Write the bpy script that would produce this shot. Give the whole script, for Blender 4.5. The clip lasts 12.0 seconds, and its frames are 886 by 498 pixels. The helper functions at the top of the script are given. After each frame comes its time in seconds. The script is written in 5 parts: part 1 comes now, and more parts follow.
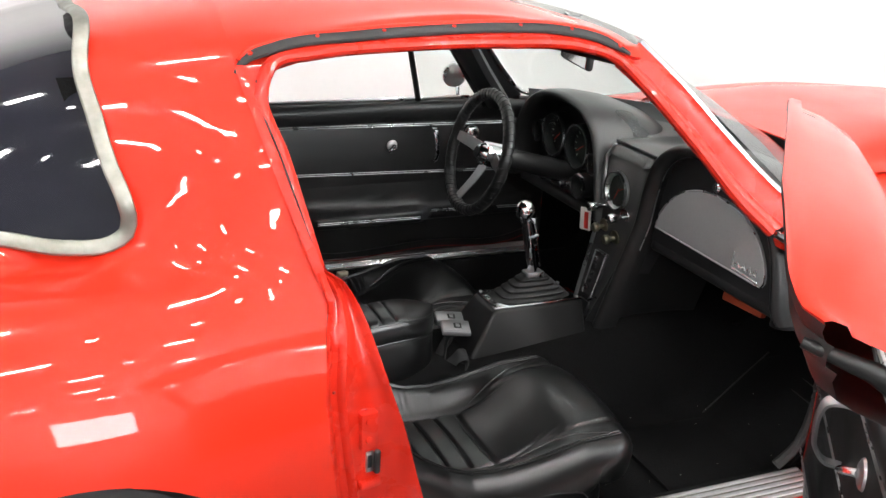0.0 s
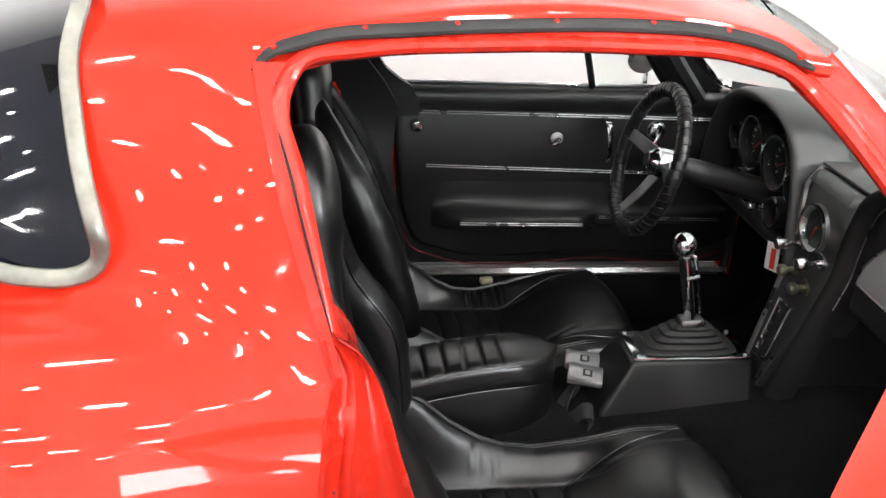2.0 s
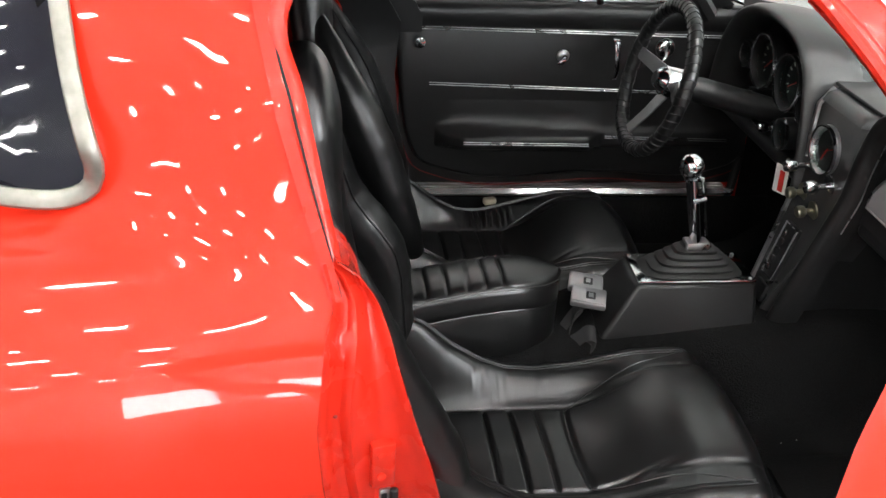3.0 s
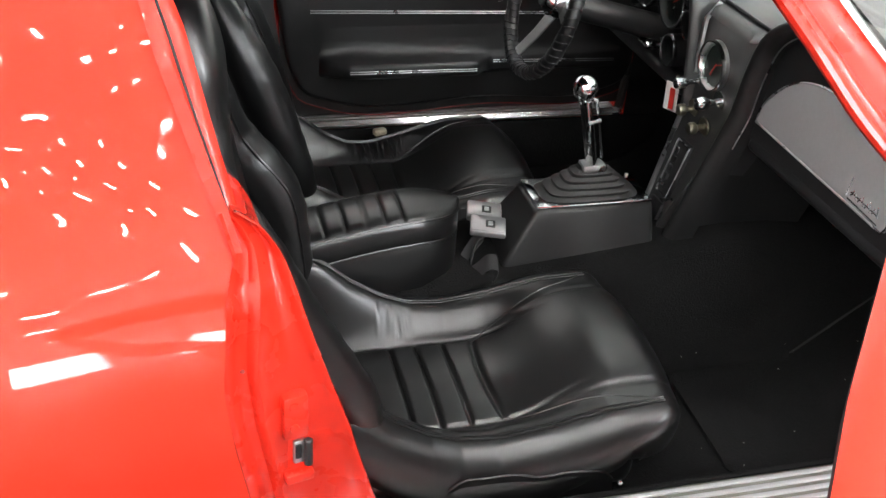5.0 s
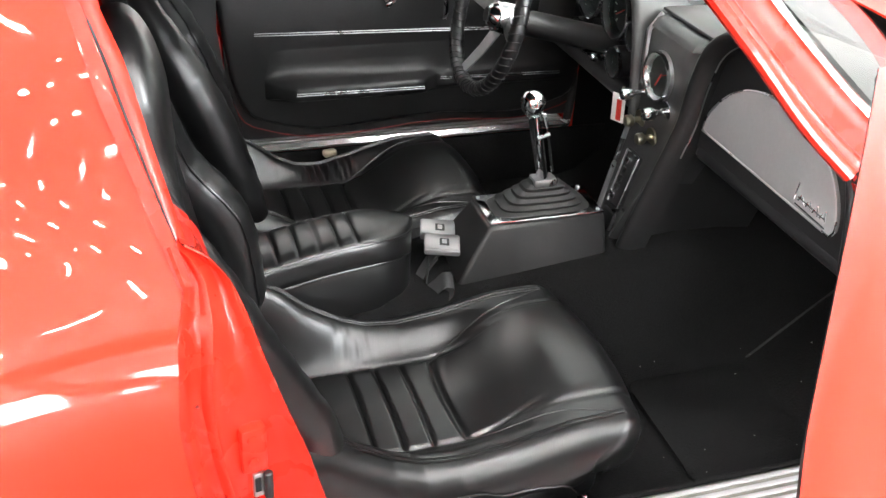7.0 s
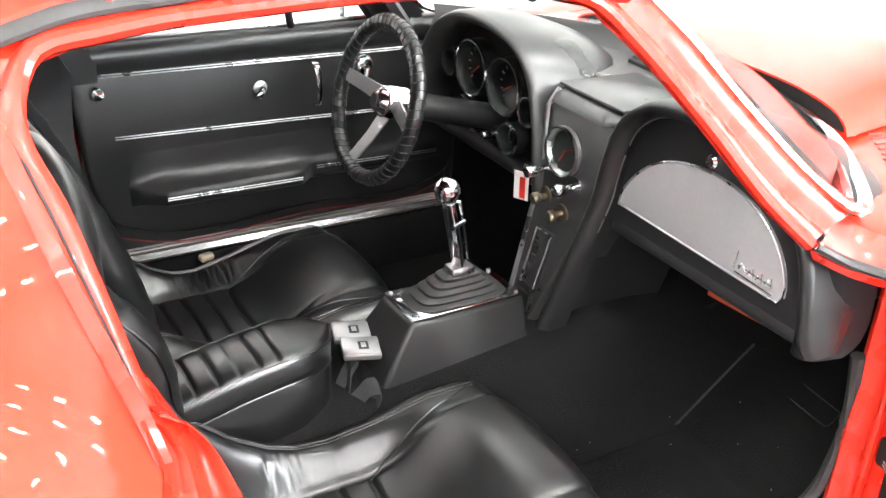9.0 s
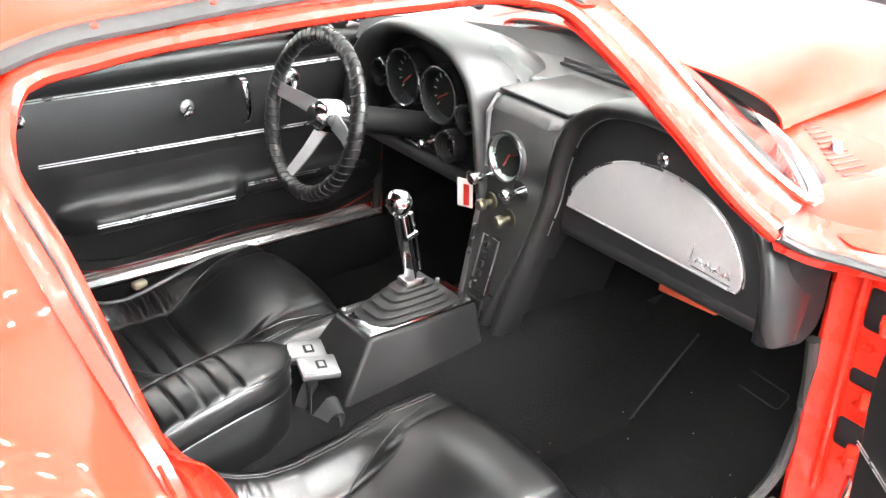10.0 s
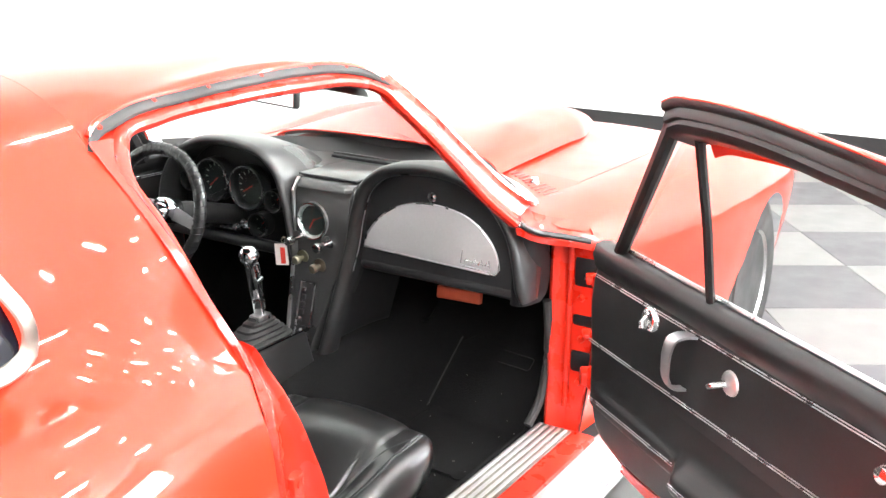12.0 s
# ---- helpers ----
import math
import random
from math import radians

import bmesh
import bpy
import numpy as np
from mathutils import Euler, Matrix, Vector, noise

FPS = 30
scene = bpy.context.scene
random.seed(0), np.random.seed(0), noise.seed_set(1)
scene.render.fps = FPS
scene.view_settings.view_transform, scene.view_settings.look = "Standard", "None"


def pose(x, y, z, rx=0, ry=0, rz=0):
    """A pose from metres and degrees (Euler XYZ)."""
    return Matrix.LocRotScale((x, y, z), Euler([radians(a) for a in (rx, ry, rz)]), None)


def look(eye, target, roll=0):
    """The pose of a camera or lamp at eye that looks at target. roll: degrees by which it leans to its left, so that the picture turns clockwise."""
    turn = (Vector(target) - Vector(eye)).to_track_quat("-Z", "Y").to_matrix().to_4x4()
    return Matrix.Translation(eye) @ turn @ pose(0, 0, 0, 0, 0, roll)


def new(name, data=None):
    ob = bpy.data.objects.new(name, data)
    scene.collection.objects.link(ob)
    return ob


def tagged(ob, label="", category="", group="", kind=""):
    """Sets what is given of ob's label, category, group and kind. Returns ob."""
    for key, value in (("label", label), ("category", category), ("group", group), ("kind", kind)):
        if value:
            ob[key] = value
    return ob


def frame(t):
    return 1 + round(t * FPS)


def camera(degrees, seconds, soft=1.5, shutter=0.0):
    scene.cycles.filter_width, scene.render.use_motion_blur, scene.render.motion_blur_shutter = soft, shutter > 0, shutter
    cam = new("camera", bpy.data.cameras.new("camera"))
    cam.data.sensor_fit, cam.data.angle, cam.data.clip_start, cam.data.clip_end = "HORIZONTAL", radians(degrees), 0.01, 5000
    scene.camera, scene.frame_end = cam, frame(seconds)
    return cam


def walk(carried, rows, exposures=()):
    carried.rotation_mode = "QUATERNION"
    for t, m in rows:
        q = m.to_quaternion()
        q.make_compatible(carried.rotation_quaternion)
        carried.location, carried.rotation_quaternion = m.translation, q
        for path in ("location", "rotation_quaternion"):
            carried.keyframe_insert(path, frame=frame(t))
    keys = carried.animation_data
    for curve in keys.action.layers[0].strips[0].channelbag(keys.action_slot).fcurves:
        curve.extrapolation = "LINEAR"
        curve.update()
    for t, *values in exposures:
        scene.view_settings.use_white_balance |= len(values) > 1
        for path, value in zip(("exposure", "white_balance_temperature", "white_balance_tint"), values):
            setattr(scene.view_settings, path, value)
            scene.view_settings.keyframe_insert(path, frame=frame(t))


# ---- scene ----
# x: towards the car's nose, y: towards the driver's side, z: up
cam = camera(47.8, 12.0)
PATH = [
    (0, (-0.4734, -2.1519, 1.4501), (0.2792, -0.4278, 0.7718), 2.81),
    (0.5, (-0.3094, -2.0088, 1.4563), (0.2740, -0.2338, 0.7427), 3.12),
    (1, (-0.1732, -1.8951, 1.4598), (0.2321, -0.0831, 0.7168), 3.10),
    (1.5, (-0.0911, -1.8285, 1.4625), (0.1782, -0.0042, 0.6895), 3.07),
    (2, (-0.0735, -1.7974, 1.4628), (0.1890, 0.0176, 0.6666), 3.18),
    (2.5, (-0.0676, -1.7856, 1.4609), (0.1835, 0.0128, 0.6223), 3.31),
    (3, (-0.0693, -1.7688, 1.4565), (0.1867, -0.0238, 0.5120), 3.51),
    (5, (-0.0826, -1.7172, 1.4458), (0.3890, -0.0870, 0.3871), 4.03),
    (5.5, (-0.0795, -1.7089, 1.4448), (0.4473, -0.0947, 0.3870), 3.84),
    (6, (-0.0774, -1.7096, 1.4459), (0.4721, -0.1019, 0.3914), 3.54),
    (6.5, (-0.0748, -1.7073, 1.4480), (0.4859, -0.1012, 0.3961), 3.34),
    (7, (-0.0763, -1.7044, 1.4509), (0.4829, -0.0838, 0.4196), 3.11),
    (9, (-0.2152, -1.4935, 1.4410), (0.7091, 0.0327, 0.5366), 2.95),
    (9.5, (-0.2543, -1.4425, 1.4431), (0.7741, 0.0168, 0.5411), 2.70),
    (10, (-0.3025, -1.4156, 1.4412), (0.8032, -0.0048, 0.5540), 2.45),
    (10.5, (-0.4247, -1.4564, 1.4380), (0.8175, -0.1067, 0.6417), 2.09),
    (11, (-0.6257, -1.5511, 1.4390), (0.7400, -0.2668, 0.7422), 1.74),
    (11.5, (-0.8364, -1.6399, 1.4384), (0.6658, -0.4838, 0.8018), 1.15),
    (12, (-1.0759, -1.7228, 1.4393), (0.5396, -0.6956, 0.8628), 0.67),
]
EXPOSE = [(0.0, -0.36), (1.5, -0.3), (3.0, -0.2), (5.0, 0.18), (6.5, 0.66), (7.2, 0.80), (8.8, 1.22), (10.0, 1.79), (11.0, 2.00), (12.0, 1.24)]
walk(cam, [(t, look(eye, target, roll)) for t, eye, target, roll in PATH], exposures=EXPOSE)

GROUND = -0.03
CEIL = 5.2

# ---- light: a white studio under rows of ceiling tubes ----
world = bpy.data.worlds.new("world")
scene.world = world
world.use_nodes = True
world.node_tree.nodes["Background"].inputs[0].default_value = (0.9, 0.95, 1.0, 1)
world.node_tree.nodes["Background"].inputs[1].default_value = 0.05
TUBE_POWER = 172.0


# ---- materials ----
def shader(name, colour, rough=0.5, metal=0.0, grain=0.0, scale=60.0, bump=0.0, coat=0.0, wear=0.0, wear_scale=6.0, spec=0.5):
    m = bpy.data.materials.new(name)
    m.use_nodes = True
    nt = m.node_tree
    b = nt.nodes["Principled BSDF"]
    b.inputs["Base Color"].default_value = (*colour, 1)
    b.inputs["Roughness"].default_value = rough
    b.inputs["Metallic"].default_value = metal
    b.inputs["Coat Weight"].default_value = coat
    b.inputs["Coat Roughness"].default_value = 0.03
    b.inputs["Specular IOR Level"].default_value = spec
    co = nt.nodes.new("ShaderNodeTexCoord")
    if wear or grain:
        n1 = nt.nodes.new("ShaderNodeTexNoise")
        n1.inputs["Scale"].default_value = wear_scale
        n1.inputs["Detail"].default_value = 6
        n2 = nt.nodes.new("ShaderNodeTexNoise")
        n2.inputs["Scale"].default_value = scale
        n2.inputs["Detail"].default_value = 4
        nt.links.new(co.outputs["Object"], n1.inputs["Vector"])
        nt.links.new(co.outputs["Object"], n2.inputs["Vector"])
        if wear:
            ramp = nt.nodes.new("ShaderNodeMapRange")
            ramp.inputs["From Min"].default_value, ramp.inputs["From Max"].default_value = 0.35, 0.65
            ramp.inputs["To Min"].default_value, ramp.inputs["To Max"].default_value = max(0.02, rough - wear), min(1, rough + wear)
            nt.links.new(n1.outputs["Fac"], ramp.inputs["Value"])
            nt.links.new(ramp.outputs["Result"], b.inputs["Roughness"])
        if grain:
            mix = nt.nodes.new("ShaderNodeMix")
            mix.data_type = "RGBA"
            mix.inputs["A"].default_value = (*[c * (1 - grain) for c in colour], 1)
            mix.inputs["B"].default_value = (*[min(1, c * (1 + grain)) for c in colour], 1)
            nt.links.new(n2.outputs["Fac"], mix.inputs["Factor"])
            nt.links.new(mix.outputs["Result"], b.inputs["Base Color"])
        if bump:
            bp = nt.nodes.new("ShaderNodeBump")
            bp.inputs["Strength"].default_value = bump
            bp.inputs["Distance"].default_value = 0.002
            nt.links.new(n2.outputs["Fac"], bp.inputs["Height"])
            nt.links.new(bp.outputs["Normal"], b.inputs["Normal"])
    return m


RED = shader("red paint", (0.66, 0.026, 0.010), 0.35, 0.0, grain=0.04, scale=4, coat=0.75, wear=0.05, wear_scale=3, spec=0.12)
RED_JAMB = shader("red jamb paint", (0.60, 0.022, 0.010), 0.30, 0.0, grain=0.10, scale=26, bump=0.12, coat=0.4, wear=0.08, wear_scale=14, spec=0.25)
LEATHER = shader("black leather", (0.006, 0.006, 0.0063), 0.315, 0.0, grain=0.2, scale=240, bump=0.03, wear=0.02, wear_scale=12, spec=0.80)
VINYL = shader("black vinyl", (0.0135, 0.0135, 0.014), 0.37, 0.0, grain=0.2, scale=190, bump=0.08, wear=0.06, wear_scale=7)
PAD = shader("black dash padding", (0.026, 0.0265, 0.027), 0.33, 0.0, grain=0.2, scale=170, bump=0.08, wear=0.06, wear_scale=6, spec=0.7)
CARPET = shader("black carpet", (0.0060, 0.0060, 0.0062), 0.97, 0.0, grain=0.7, scale=260, bump=0.9, wear=0.02, spec=0.15)
RUBBER = shader("black rubber", (0.018, 0.018, 0.018), 0.62, 0.0, grain=0.25, scale=120, bump=0.15, wear=0.12)
PLASTIC = shader("black satin metal", (0.016, 0.016, 0.017), 0.38, 0.0, grain=0.15, scale=200, bump=0.05, wear=0.08)
CHROME = shader("chrome", (0.78, 0.79, 0.80), 0.10, 1.0, grain=0.05, scale=30, wear=0.05, wear_scale=30)
STEEL = shader("brushed steel", (0.62, 0.62, 0.63), 0.32, 1.0, grain=0.12, scale=260, wear=0.08, wear_scale=20)
ALU = shader("satin aluminium", (0.56, 0.56, 0.57), 0.42, 0.55, grain=0.06, scale=140, wear=0.06, wear_scale=8)
TRIM = shader("weathered silver trim", (0.27, 0.265, 0.235), 0.40, 0.9, grain=0.25, scale=60, wear=0.12, wear_scale=25)
TRIM_BRIGHT = shader("bright sill strip", (0.72, 0.72, 0.73), 0.25, 0.9, grain=0.08, scale=40, wear=0.06)
SEAL = shader("black door rubber", (0.006, 0.006, 0.006), 0.42, grain=0.2, scale=90, wear=0.08)
SPOKE = shader("brushed spoke metal", (0.40, 0.40, 0.41), 0.42, 0.9, grain=0.15, scale=200, wear=0.08, wear_scale=20)
BUCKLE = shader("polished buckle steel", (0.50, 0.50, 0.51), 0.31, 0.85, grain=0.1, scale=60)
# Dial black, also standing for shade in pockets, slots and the frame gap.
DIAL_HOLE = shader("gauge dial and shaded hole", (0.010, 0.010, 0.011), 0.5, spec=0.25)
GAUGE_BLACK = shader("matt black gauge panel", (0.009, 0.009, 0.010), 0.5, grain=0.2, scale=300, bump=0.1, spec=0.22)
NEEDLE = shader("red needle", (0.6, 0.03, 0.02), 0.5)
# Red darkened in place of the shade in slots, gaps and grooves.
DARKENED_RED = shader("red darkened for slots and gaps", (0.22, 0.012, 0.008), 0.5, grain=0.1)
MARK = shader("dull white marks", (0.50, 0.52, 0.47), 0.6)
BRASS = shader("aged brass", (0.38, 0.35, 0.27), 0.3, 1.0, grain=0.2, scale=80)
ORANGE = shader("orange label", (0.45, 0.07, 0.03), 0.55, grain=0.1)
PAPER = shader("white card", (0.75, 0.74, 0.72), 0.7, grain=0.05)
WALL = shader("white painted wall", (0.72, 0.73, 0.72), 0.8, grain=0.03, scale=30, bump=0.05, wear=0.05)
CEILING = shader("white ceiling", (0.72, 0.73, 0.74), 0.85, grain=0.04, scale=8)
BASE = shader("black cove base", (0.02, 0.02, 0.021), 0.4, grain=0.2, wear=0.1)
TILE_L = shader("light grey floor tile", (0.125, 0.125, 0.122), 0.6, grain=0.06, scale=160, bump=0.05, wear=0.06, spec=0.2)
TILE_D = shader("dark grey floor tile", (0.07, 0.07, 0.074), 0.6, grain=0.08, scale=160, bump=0.05, wear=0.06, spec=0.2)
GROUT = shader("concrete under tiles", (0.2, 0.2, 0.2), 0.9, grain=0.2)
TINT = shader("dark tinted glass", (0.006, 0.006, 0.012), 0.04, 0.0, grain=0.0, coat=0.5)
ALLOY = shader("alloy wheel", (0.55, 0.55, 0.55), 0.25, 1.0, grain=0.06)
GREYCLOTH = shader("black webbing", (0.02, 0.02, 0.021), 0.7, grain=0.4, scale=600, bump=0.4)

GLASS = bpy.data.materials.new("clear glass")
GLASS.use_nodes = True
_t = GLASS.node_tree
_t.nodes.remove(_t.nodes["Principled BSDF"])
_tr = _t.nodes.new("ShaderNodeBsdfTransparent")
_tr.inputs[0].default_value = (0.90, 0.95, 0.93, 1)
_gl = _t.nodes.new("ShaderNodeBsdfGlossy")
_gl.inputs["Roughness"].default_value = 0.02
_mx = _t.nodes.new("ShaderNodeMixShader")
_lw = _t.nodes.new("ShaderNodeLayerWeight")
_lw.inputs["Blend"].default_value = 0.5
_pw = _t.nodes.new("ShaderNodeMath")
_pw.operation = "POWER"
_pw.inputs[1].default_value = 4.0
_ma = _t.nodes.new("ShaderNodeMath")
_ma.operation = "MULTIPLY_ADD"
_ma.inputs[1].default_value = 0.85
_ma.inputs[2].default_value = 0.05
_t.links.new(_lw.outputs["Facing"], _pw.inputs[0])
_t.links.new(_pw.outputs[0], _ma.inputs[0])
_t.links.new(_ma.outputs[0], _mx.inputs[0])
_t.links.new(_tr.outputs[0], _mx.inputs[1])
_t.links.new(_gl.outputs[0], _mx.inputs[2])
_t.links.new(_mx.outputs[0], _t.nodes["Material Output"].inputs[0])

GAUGE_GLASS = GLASS.copy()
GAUGE_GLASS.name = "gauge cover glass"
for _n in GAUGE_GLASS.node_tree.nodes:
    if _n.type == "MATH" and _n.operation == "MULTIPLY_ADD":
        _n.inputs[1].default_value = 0.10
        _n.inputs[2].default_value = 0.03

TUBE = bpy.data.materials.new("lit tube")
TUBE.use_nodes = True
_b = TUBE.node_tree.nodes["Principled BSDF"]
_b.inputs["Emission Color"].default_value = (1.0, 0.98, 0.95, 1)
_b.inputs["Emission Strength"].default_value = TUBE_POWER

LIT_PANE = TUBE.copy()
LIT_PANE.name = "lit pane"
LIT_PANE.node_tree.nodes["Principled BSDF"].inputs["Emission Color"].default_value = (0.93, 0.97, 1.0, 1)
LIT_PANE.node_tree.nodes["Principled BSDF"].inputs["Emission Strength"].default_value = 30.0


# ---- mesh helpers ----
def part(name, bm, material, parent, label="", smooth=True, sharp=35):
    me = bpy.data.meshes.new(name)
    bmesh.ops.recalc_face_normals(bm, faces=bm.faces)
    bm.to_mesh(me)
    bm.free()
    me.materials.append(material)
    if smooth:
        me.polygons.foreach_set("use_smooth", [True] * len(me.polygons))
        me.set_sharp_from_angle(angle=radians(sharp))
    ob = new(name, me)
    if parent:
        ob.parent = parent
        ob.matrix_parent_inverse = Matrix.Identity(4)
        chain = parent
        while chain.parent:
            chain = chain.parent
        if parent.parent is None:
            ob.matrix_parent_inverse = Matrix.Translation(-parent.location)
    return tagged(ob, label) if label else ob


def spline(pts, n):
    """n points along a smooth curve through the given ones."""
    p = np.array(pts, float)
    seg = np.linalg.norm(np.diff(p, axis=0), axis=1)
    s = np.concatenate([[0], np.cumsum(np.maximum(seg, 1e-6))])
    tan = np.gradient(p, s, axis=0)
    out = []
    for q in np.linspace(0, s[-1], n):
        k = min(max(np.searchsorted(s, q, side="right") - 1, 0), len(p) - 2)
        h = s[k + 1] - s[k]
        u = (q - s[k]) / h
        out.append((2 * u**3 - 3 * u**2 + 1) * p[k] + (u**3 - 2 * u**2 + u) * h * tan[k] + (-2 * u**3 + 3 * u**2) * p[k + 1] + (u**3 - u**2) * h * tan[k + 1])
    return np.array(out)


def grid(bm, rows, close_u=False, close_v=False):
    """A sheet of quads through rows of points."""
    vs = [[bm.verts.new(p) for p in r] for r in rows]
    n, m = len(vs), len(vs[0])
    for i in range(n if close_u else n - 1):
        for j in range(m if close_v else m - 1):
            a, b, c, d = vs[i][j], vs[i][(j + 1) % m], vs[(i + 1) % n][(j + 1) % m], vs[(i + 1) % n][j]
            if len({a, b, c, d}) == 4:
                bm.faces.new((a, b, c, d))
    return vs


def sheet(rows, thick=0.0):
    """A sheet with thickness (metres against its normals)."""
    bm = bmesh.new()
    grid(bm, rows)
    if thick:
        bmesh.ops.recalc_face_normals(bm, faces=bm.faces)
        bmesh.ops.solidify(bm, geom=bm.faces[:], thickness=thick)
    return bm


def tube(pts, r, n=8, flat=1.0, up=(0, 0, 1), close=False, bm=None):
    """A round bar along points; r a radius or one a point; flat squeezes it along its up side."""
    bm = bm or bmesh.new()
    p = [Vector(q) for q in pts]
    rs = r if hasattr(r, "__len__") else [r] * len(p)
    rings = []
    for i, q in enumerate(p):
        if close:
            d = p[(i + 1) % len(p)] - p[i - 1]
        else:
            d = p[min(i + 1, len(p) - 1)] - p[max(i - 1, 0)]
        d.normalize()
        side = d.cross(Vector(up))
        if side.length < 1e-4:
            side = d.cross(Vector((1, 0, 0)))
        side.normalize()
        u = side.cross(d)
        rings.append([q + side * math.cos(2 * math.pi * k / n) * rs[i] + u * math.sin(2 * math.pi * k / n) * rs[i] * flat for k in range(n)])
    vs = grid(bm, rings, close_u=close, close_v=True)
    if not close:
        bm.faces.new(vs[0][::-1])
        bm.faces.new(vs[-1])
    return bm


def box(size, m=None, bevel=0.004, seg=2, bm=None, taper=None):
    """A bevelled block; taper: scale of its top face in x and y."""
    b = bmesh.new()
    bmesh.ops.create_cube(b, size=1)
    for v in b.verts:
        v.co = Vector((v.co.x * size[0], v.co.y * size[1], v.co.z * size[2]))
        if taper and v.co.z > 0:
            v.co.x *= taper[0]
            v.co.y *= taper[1]
    if bevel:
        bmesh.ops.bevel(b, geom=b.edges[:], offset=min(bevel, min(size) * 0.45), segments=seg, affect="EDGES", profile=0.5)
    b.transform(m or Matrix())
    if bm is None:
        return b
    join(bm, b)
    return bm


def join(bm, other):
    me = bpy.data.meshes.new("tmp")
    other.to_mesh(me)
    other.free()
    bm.from_mesh(me)
    bpy.data.meshes.remove(me)
    return bm


def lathe(profile, m=None, n=20, bm=None, cap=True):
    """A turned body: (radius, height) pairs round its z axis."""
    b = bmesh.new()
    rings = [[(r * math.cos(2 * math.pi * k / n), r * math.sin(2 * math.pi * k / n), h) for k in range(n)] for r, h in profile]
    vs = grid(b, rings, close_u=not cap, close_v=True)
    if cap:
        b.faces.new(vs[0][::-1])
        b.faces.new(vs[-1])
    b.transform(m or Matrix())
    if bm is None:
        return b
    join(bm, b)
    return bm


def prism(outline, depth, m=None, bevel=0.0, seg=2, bm=None):
    """A plate with the given outline in x and y, from z = 0 to depth."""
    b = bmesh.new()
    f = b.faces.new([b.verts.new((x, y, 0)) for x, y in outline])
    r = bmesh.ops.extrude_face_region(b, geom=[f])
    bmesh.ops.translate(b, vec=(0, 0, depth), verts=[v for v in r["geom"] if isinstance(v, bmesh.types.BMVert)])
    if bevel:
        edges = [e for e in b.edges if all(abs(v.co.z - depth) < 1e-6 for v in e.verts)]
        bmesh.ops.bevel(b, geom=edges, offset=bevel, segments=seg, affect="EDGES", profile=0.5)
    b.transform(m or Matrix())
    if bm is None:
        return b
    join(bm, b)
    return bm


def empty(name, at, label, category, group=""):
    e = new(name)
    e.location = at
    return tagged(e, label, category, group)


def facing(x, y, z, lean=0.0, turn=0.0):
    """A frame on the dash: its x runs to the car's right, its y up and its z towards the cabin."""
    m = Matrix(((0, 0, -1, x), (-1, 0, 0, y), (0, 1, 0, z), (0, 0, 0, 1)))
    return m @ pose(0, 0, 0, lean, turn, 0)


# ---- the room ----
X0, X1, Y0, Y1 = -10.0, 6.7, -14.0, 2.05


def slab(name, lo, hi, material, label):
    c = [(a + b) / 2 for a, b in zip(lo, hi)]
    s = [b - a for a, b in zip(lo, hi)]
    ob = part(name, box(s, Matrix.Translation(c), bevel=0), material, None, smooth=False)
    return tagged(ob, label, name.split("_")[0], kind="structure")


floor = slab("floor", (X0, Y0, GROUND - 0.1), (X1, Y1, GROUND - 0.006), GROUT, "concrete floor slab under interlocking showroom tiles")
slab("wall_front", (X1, Y0 - 0.2, GROUND - 0.1), (X1 + 0.2, Y1 + 0.2, CEIL), WALL, "plain white painted wall ahead of the car")
slab("wall_left", (X0, Y1, GROUND - 0.1), (X1, Y1 + 0.2, CEIL), WALL, "plain white painted wall beside the car")
slab("wall_right", (X0, Y0 - 0.2, GROUND - 0.1), (X1, Y0, CEIL), WALL, "plain white painted wall across the showroom")
slab("wall_rear", (X0 - 0.2, Y0 - 0.2, GROUND - 0.1), (X0, Y1 + 0.2, CEIL), WALL, "plain white painted wall behind the car")
slab("ceiling", (X0 - 0.2, Y0 - 0.2, CEIL), (X1 + 0.2, Y1 + 0.2, CEIL + 0.15), CEILING, "plain white ceiling with rows of tube lights")
slab("baseboard_front", (X1 - 0.012, Y0, GROUND), (X1 - 0.002, Y1 - 0.02, GROUND + 0.18), BASE, "black rubber cove base along the white wall")
slab("baseboard_left", (X0, Y1 - 0.012, GROUND), (X1 - 0.014, Y1 - 0.002, GROUND + 0.18), BASE, "black rubber cove base along the white wall")

# interlocking tiles, light and dark in turn
TILE = 0.61
TURNED = Matrix.Translation((3.935, -.88, 0)) @ pose(0, 0, 0, 0, 0, 34)


def tile_mesh():
    bm = box((TILE - .003, TILE - .003, .006), Matrix.Translation((TILE / 2, TILE / 2, .003)), .0015, 1)
    me = bpy.data.meshes.new("floor_tile")
    bm.to_mesh(me)
    bm.free()
    return me


